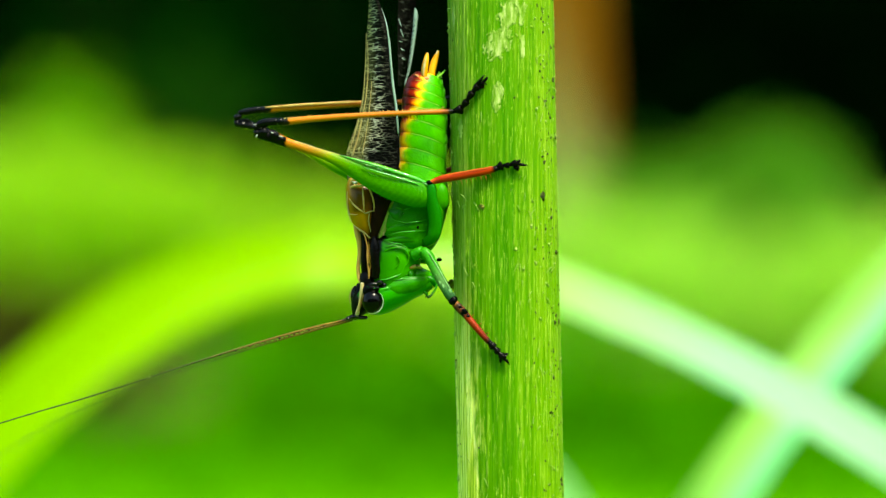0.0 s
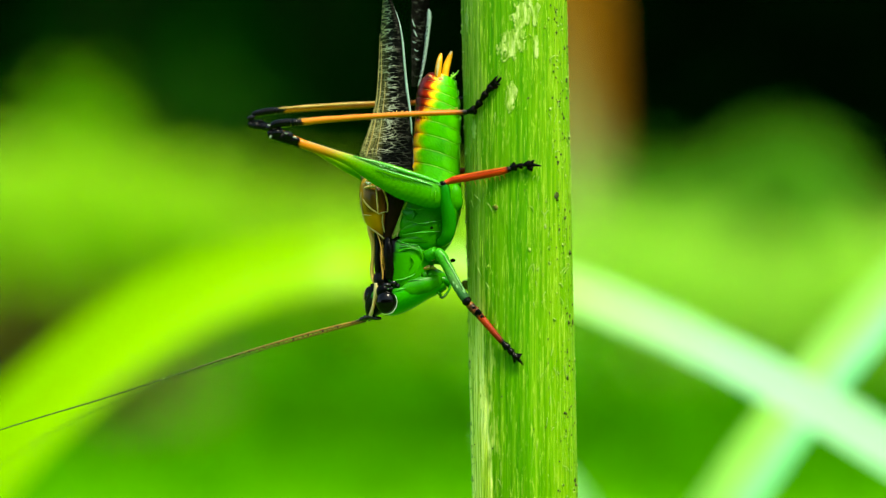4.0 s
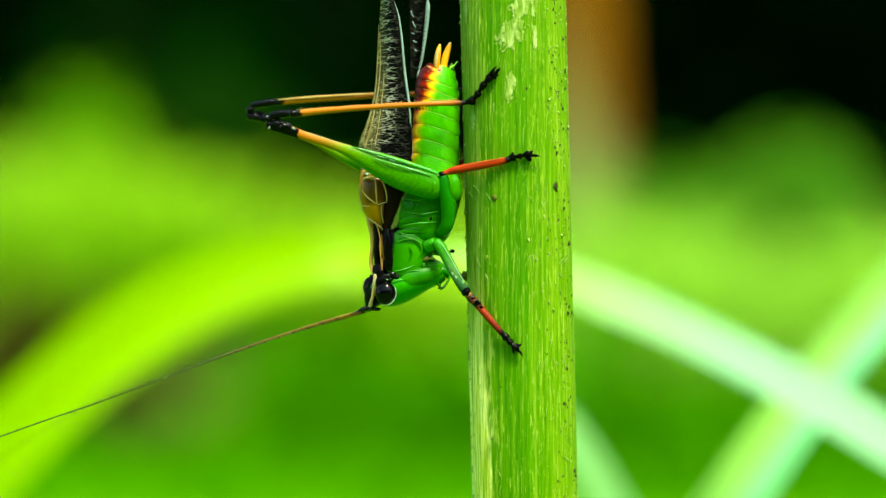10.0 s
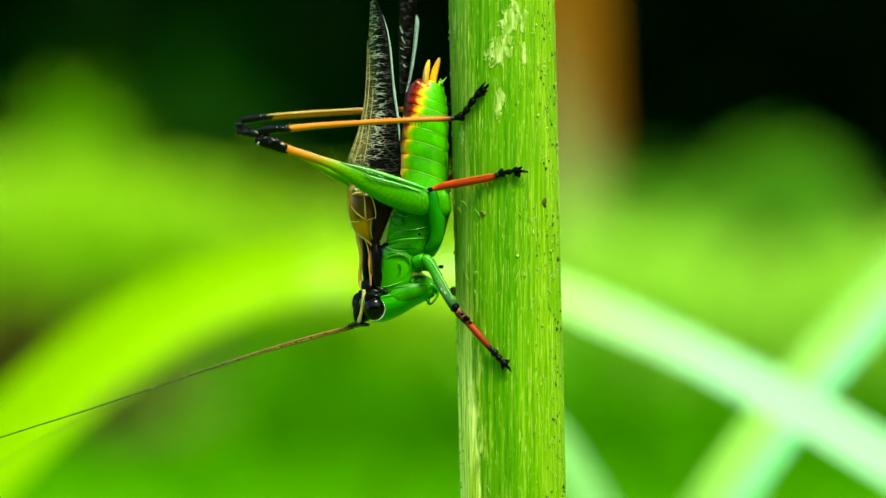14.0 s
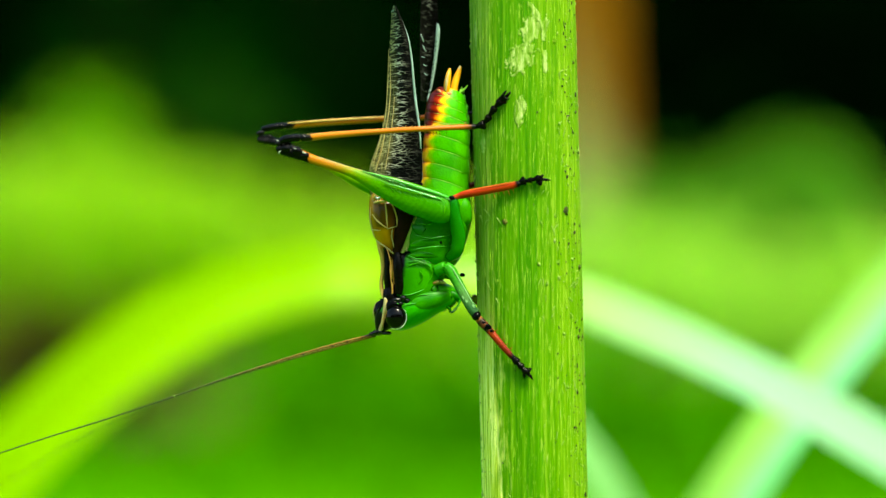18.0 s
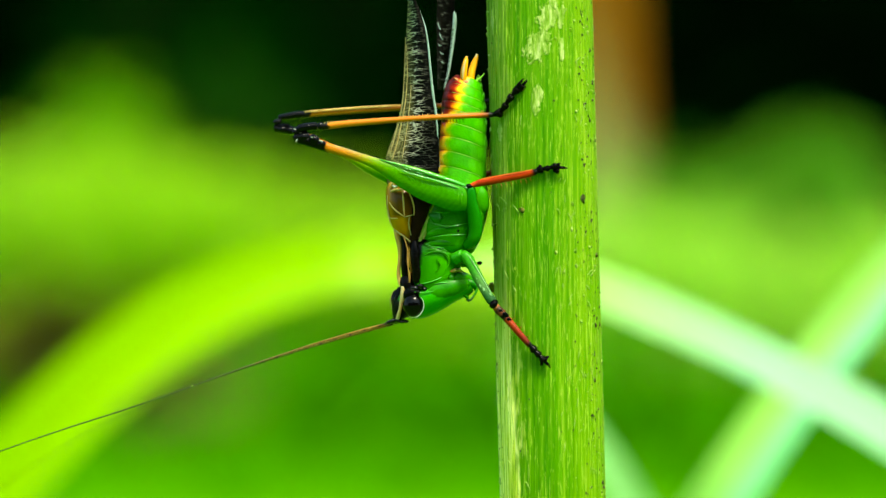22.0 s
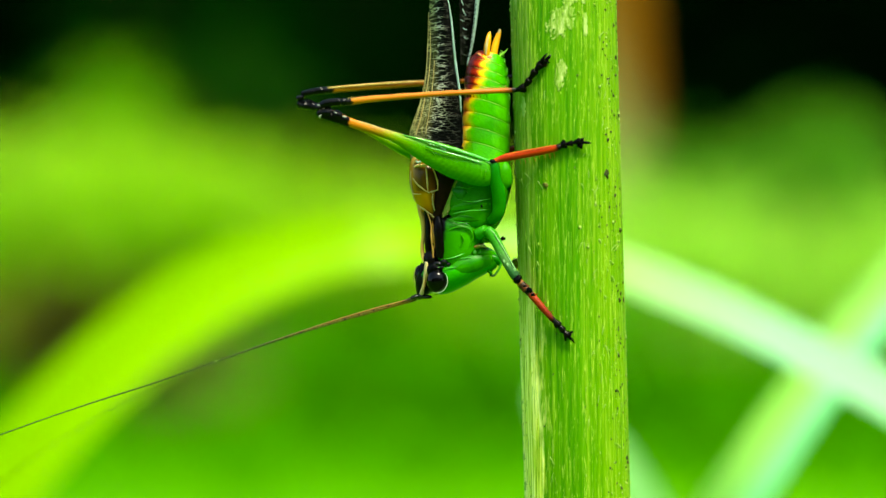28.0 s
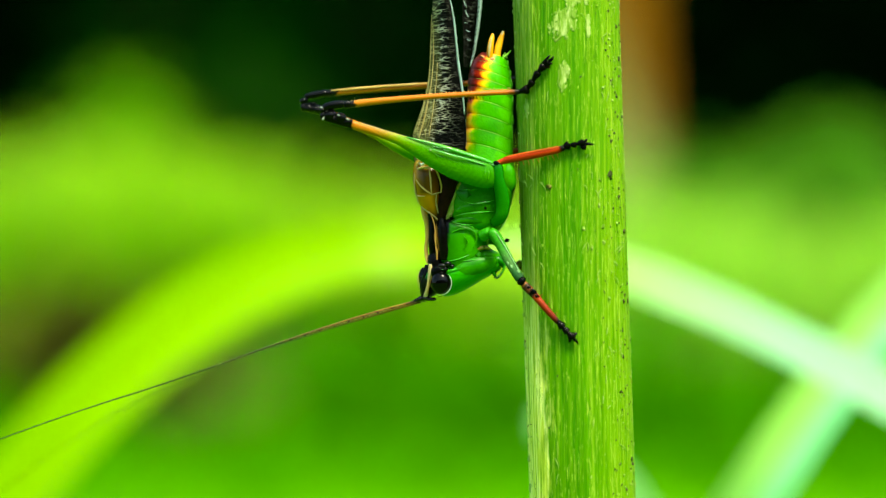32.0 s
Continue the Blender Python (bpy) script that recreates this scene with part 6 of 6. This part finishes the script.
body("shin", [((1.83, 2, 4.23), 0.14, 0.14), ((2.11, 2, 4.51), 0.24, 0.22), ((2.52, 2.2, 4.68), 0.2, 0.2), ((3.94, 3.6, 5.04), 0.2, 0.2), ((4.97, 4.1, 5.30), 0.16, 0.16)], m_mid_tibia, "orange-red shin", mid2, 10)

fore = body("front_leg", [((-0.08, -1.4, -1.47), 0.45, 0.4), ((0.52, -1.8, -1.19), 0.40, 0.38), ((0.91, -2, -1.47), 0.40, 0.36), ((1.27, -2.2, -2.10), 0.37, 0.33), ((1.74, -2.5, -3.01), 0.36, 0.31), ((2.25, -2.7, -3.92), 0.34, 0.3), ((2.57, -2.8, -4.39), 0.34, 0.3), ((2.81, -2.8, -4.66), 0.22, 0.22)], m_fore_femur, "mottled green front leg with a red and black shin", n=16)
body("thigh_edge", [((1.03, -2.35, -1.31), 0.03, 0.05), ((1.58, -2.6, -2.22), 0.04, 0.05), ((2.13, -2.85, -3.20), 0.04, 0.05), ((2.61, -3, -3.99), 0.03, 0.04)], m_fleck, "pale edge of the thigh", fore, 6)
for q, r in (((1.78, -2.84, -3.36), 0.12), ((2.05, -2.92, -3.63), 0.14), ((2.25, -2.98, -4.11), 0.13), ((2.49, -2.98, -3.95), 0.10), ((1.50, -2.78, -2.81), 0.08)):
    lump("pale_fleck", q, (r * 0.7, 0.04, r * 1.5), m_fleck, "pale fleck", fore, -30, 10, 0.08, q[0])
lump("knee", (2.69, -2.95, -4.62), (0.36, 0.3, 0.26), m_black, "black knee", fore, -40, 14, 0.10)
body("shin", [((2.65, -2.85, -4.58), 0.2, 0.2), ((3.04, -2.95, -5.02), 0.30, 0.26), ((3.63, -3.2, -5.64), 0.26, 0.23), ((4.45, -3.5, -6.61), 0.23, 0.21), ((5.11, -3.65, -7.36), 0.20, 0.19), ((5.31, -3.65, -7.55), 0.16, 0.16)], m_fore_tibia, "dark-ringed red shin", fore, 14)
for q, r in (((3.23, -3.2, -5.13), 0.15), ((3.51, -3.35, -5.36), 0.20), ((3.78, -3.42, -5.71), 0.16), ((3.35, -3.3, -5.48), 0.12), ((3.94, -3.5, -6.02), 0.10)):
    lump("dark_spot", q, (r, 0.06, r * 1.2), m_black, "black spot", fore, -40, 10, 0.08, q[0])
spines((3.24, -3, -4.94), (5.11, -3.6, -7.04), 7, (0.8, 0, 0.5), 0.30, fore, m_fore_tibia)
tarsus("foot", (((5.11, -3.65, -7.32), (5.58, -3.7, -7.86), 0.22), ((5.47, -3.7, -7.75), (5.90, -3.75, -8.18), 0.2), ((5.82, -3.75, -8.10), (6.21, -3.75, -8.57), 0.2), ((6.13, -3.75, -8.33), (6.41, -3.75, -8.49), 0.16)), fore,
       (((6.09, -3.75, -8.45), (6.45, -3.8, -8.76), (6.77, -3.62, -9.25)), ((6.01, -3.75, -8.45), (6.01, -3.75, -8.77), (6.06, -3.6, -8.93)), ((6.17, -3.75, -8.26), (6.45, -3.75, -8.26), (6.53, -3.6, -8.14))))
fore2 = body("front_leg", [((0.24, 1, -1.66), 0.4, 0.35), ((0.89, 1.4, -1.82), 0.3, 0.3), ((1.38, 1.6, -2.07), 0.24, 0.26), ((1.79, 2, -2.80), 0.22, 0.24), ((2.20, 2.4, -3.50), 0.22, 0.24), ((2.53, 2.6, -3.59), 0.2, 0.22)], m_fore_femur, "mottled green front leg with a red and black shin", n=12)
lump("knee_knob", (1.74, 1, -1.78), (0.21, 0.2, 0.17), m_black, "dark knob", fore2, 0, 12, 0.08)
lump("foot_pad", (4.57, -3.45, 10.40), (0.24, 0.14, 0.19), m_umber, "brown pad under the toe", hind, 30, 12, 0.08)
lump("knee_knob", (2.65, 2.4, -3.46), (0.22, 0.22, 0.26), m_rust, "dark red knee", fore2, 0, 12, 0.10)
body("shin", [((2.57, 2.6, -3.59), 0.2, 0.2), ((3.20, 3.6, -4.06), 0.22, 0.2), ((4.36, 4.3, -5.72), 0.2, 0.2), ((5.02, 4.3, -6.71), 0.14, 0.14)], m_fore_tibia, "dark-ringed red shin", fore2, 10)

# antennae: thread-like, ringed, each turning at its socket
ROOT = Vector((-4.81, -0.5, -6.01))
feeler = body("antenna", [((-4.81, -0.5, -6.01), 0.11, 0.11), ((-5.21, -0.5, -6.15), 0.085, 0.085), ((-7.37, -0.4, -6.71), 0.085, 0.085), ((-10.59, -0.3, -7.66), 0.08, 0.08), ((-14.61, -0.2, -8.99), 0.07, 0.07), ((-18.64, 0, -10.40), 0.05, 0.05), ((-23.49, 0.2, -12.05), 0.05, 0.05), ((-27.52, 0.3, -13.32), 0.05, 0.05), ((-31.57, 0.4, -14.68), 0.048, 0.048), ((-37.25, 0.6, -16.77), 0.05, 0.05), ((-44.60, 1, -19.59), 0.03, 0.03)], m_antenna, "long thread-like antenna, orange at the base", n=8, k=10)
for i in range(26):
    p = Vector((-5.21, -0.5, -6.15)).lerp(Vector((-14.20, -0.2, -8.85)), (i + 0.5) / 26)
    lump("antenna_ring", p, (0.09, 0.10, 0.105), m_rust if i % 3 else m_antenna, "thickened ring", feeler, -16, 8)
lump("droplet", (-18.70, -0.2, -10.39), (0.08, 0.07, 0.07), m_bloom, "tiny pale droplet", feeler, 0, 10)
body("antenna", [((-4.43, 0.4, -6.08), 0.11, 0.11), ((-7.45, 1.5, -6.97), 0.08, 0.08), ((-11.60, 3, -8.21), 0.06, 0.06), ((-17.66, 6.5, -10.29), 0.035, 0.035), ((-24.08, 11, -12.76), 0.03, 0.03), ((-28.37, 14, -14.96), 0.03, 0.03), ((-31.90, 17, -17.14), 0.028, 0.028), ((-34.91, 19, -19.01), 0.025, 0.025), ((-39.42, 15, -22.63), 0.03, 0.03)], m_antenna, "long thread-like antenna, orange at the base", n=8, k=8)


# ---- grass leaves just behind ----
def grass_leaf(label, root, centre, widths, material, fold=0.3, face=(0, -1, 0.3)):
    ob = thing("grass_leaf", root, label, "grass leaf", "long grass leaves behind the stalk")
    leaf_strip("blade", centre, widths, material, root, ob, fold, face)
    up = Vector(face).normalized()
    rib = [(tuple(Vector(c) - Vector(root) - up * 0.0003), w * 0.05, w * 0.05) for c, w in zip(centre, widths)]
    part("midrib", loft(rib, 6, 8, unit=1.0, chord=True), material, ob, "raised midrib")
    return ob


CROSS_ROOT = (0.0111, 0.0850, -0.0001)
LOW_ROOT = (0.0394, 0.0950, -0.0005)
leaf_arch = grass_leaf("long lime-green grass leaf arching over, glowing in the sun", (-0.0818, 0.1450, -0.0010),
    ((-0.0818, 0.1450, -0.0010), (-0.0811, 0.1450, 0.1561), (-0.0745, 0.1450, 0.2332), (-0.0642, 0.1450, 0.2600), (-0.0539, 0.1450, 0.2736), (-0.0429, 0.1450, 0.2838), (-0.0355, 0.1450, 0.2889), (-0.0282, 0.1450, 0.2927), (-0.0209, 0.1450, 0.2953), (-0.0120, 0.1450, 0.2969), (-0.0033, 0.1500, 0.2967), (0.0065, 0.1550, 0.2940), (0.0135, 0.1600, 0.2909)),
    (0.006, 0.008, 0.0095, 0.0105, 0.0105, 0.0105, 0.0102, 0.0095, 0.0088, 0.008, 0.0066, 0.004, 0.0005), m_arch, 0.25, (0, -1, 0.4))
leaf_pale = grass_leaf("long grass leaf bending down, sky sheen painted as pale green", (0.0841, 0.0750, -0.0006),
    ((0.0841, 0.0750, -0.0006), (0.0812, 0.0750, 0.1761), (0.0675, 0.0750, 0.2610), (0.0526, 0.0750, 0.2754), (0.0450, 0.0750, 0.2801), (0.0411, 0.0750, 0.2824), (0.0353, 0.0750, 0.2855), (0.0296, 0.0750, 0.2884), (0.0239, 0.0750, 0.2911), (0.0181, 0.0750, 0.2935), (0.0141, 0.0750, 0.2952), (0.0084, 0.0750, 0.2969), (0.0032, 0.0750, 0.2976), (-0.0011, 0.0750, 0.2979)),
    (0.005, 0.006, 0.006, 0.0056, 0.0054, 0.0053, 0.0050, 0.0047, 0.0048, 0.0048, 0.0045, 0.0040, 0.0028, 0.0006), m_sheen_leaf, 0.08, (0.2, -1, 0.5))
leaf_cross = grass_leaf("pale green folded grass leaf standing aslant", CROSS_ROOT,
    (CROSS_ROOT, (0.0120, 0.0850, 0.1712), (0.0206, 0.0850, 0.2589), (0.0299, 0.0850, 0.2739), (0.0332, 0.0850, 0.2787), (0.0365, 0.0850, 0.2831), (0.0396, 0.0850, 0.2872), (0.0430, 0.0850, 0.2912), (0.0468, 0.0850, 0.2958), (0.0559, 0.0850, 0.3066), (0.0636, 0.0850, 0.3156)),
    (0.005, 0.006, 0.0062, 0.0062, 0.006, 0.0058, 0.0056, 0.0055, 0.0052, 0.004, 0.0006), m_pale_b, 0.35, (0.35, -1, 0.4))
leaf_low = grass_leaf("short pale green grass leaf curving over behind the stalk", LOW_ROOT,
    (LOW_ROOT, (0.0376, 0.0950, 0.1662), (0.0270, 0.0950, 0.2542), (0.0190, 0.0950, 0.2711), (0.0157, 0.0950, 0.2765), (0.0128, 0.0950, 0.2804), (0.0102, 0.0950, 0.2832), (0.0083, 0.0950, 0.2842), (0.0073, 0.0950, 0.2839), (0.0068, 0.0950, 0.2827), (0.0066, 0.0950, 0.2812)),
    (0.005, 0.005, 0.005, 0.0042, 0.004, 0.0036, 0.0030, 0.0026, 0.0022, 0.0016, 0.0005), m_pale_c, 0.1, (0.1, -1, 0.5))



def motions():
    """The aslant leaf sways in the breeze about its root, the short one sways and sinks whole, its dip fitted to the
    camera's view; the near feeler swings a little at its socket.
    """
    pivot = Matrix.Translation((ROOT - KB) / 1000)
    walk(feeler, [(t, pivot @ pose(0, 0, 0, 0, swing, 0) @ pivot.inverted()) for t, swing in (
        (0.0, 0.75), (2.0, 0.8), (3.5, 0.7), (5.5, 0.15), (6.0, 0.3), (7.0, -0.2), (8.0, -0.2), (9.0, -0.1), (10.0, -1.6), (11.0, -1.0), (12.0, -0.6), (13.0, -0.9), (14.0, -0.1), (16.5, 0.0), (19.0, 0.0), (20.0, 0.4), (22.0, -0.4), (24.0, 0.5), (25.0, 0.0), (29.5, -0.2), (32.0, 0.0))])
    walk(leaf_cross, [(t, pose(*CROSS_ROOT, 0, lean, 0)) for t, lean in (
        (0.0, 0.638), (1.0, 0.572), (2.0, 0.554), (3.5, 0.575), (5.5, 0.345), (6.0, 0.254), (7.0, 0.636), (8.0, 0.531),
        (9.0, 0.658), (10.0, 0.63), (11.0, 0.459), (13.0, 0.547), (14.0, 0.455), (17.0, 0.189), (19.0, 0.0), (20.0, -0.181),
        (21.0, -0.428), (22.0, -0.232), (23.0, -0.265), (25.0, -0.292), (28.0, -0.014), (29.0, 0.054), (31.0, 0.078), (32.0, 0.092))])

    walk(leaf_low, [(t, pose(LOW_ROOT[0], LOW_ROOT[1], LOW_ROOT[2] - dip, 0, lean, 0)) for t, lean, dip in (
        (0.0, 0.10, 0.005), (3.5, 0.05, 0.005), (6.0, -0.2, 0.005), (8.0, 0.0, 0.0066), (9.0, 0.13, 0.005), (10.0, 0.14, 0.0), (12.0, 0.17, 0.0), (14.0, 0.17, 0.0), (17.0, 0.3, 0.0), (19.0, 0.2, 0.0), (20.0, 0.0, 0.0),
        (21.0, 0.0, 0.0), (23.0, 0.05, 0.0), (25.0, 0.0, 0.0), (28.0, 0.05, 0.0031), (29.0, 0.1, 0.005), (30.0, 0.17, 0.007), (31.0, 0.0, 0.006), (32.0, -0.12, 0.0052))])


motions()
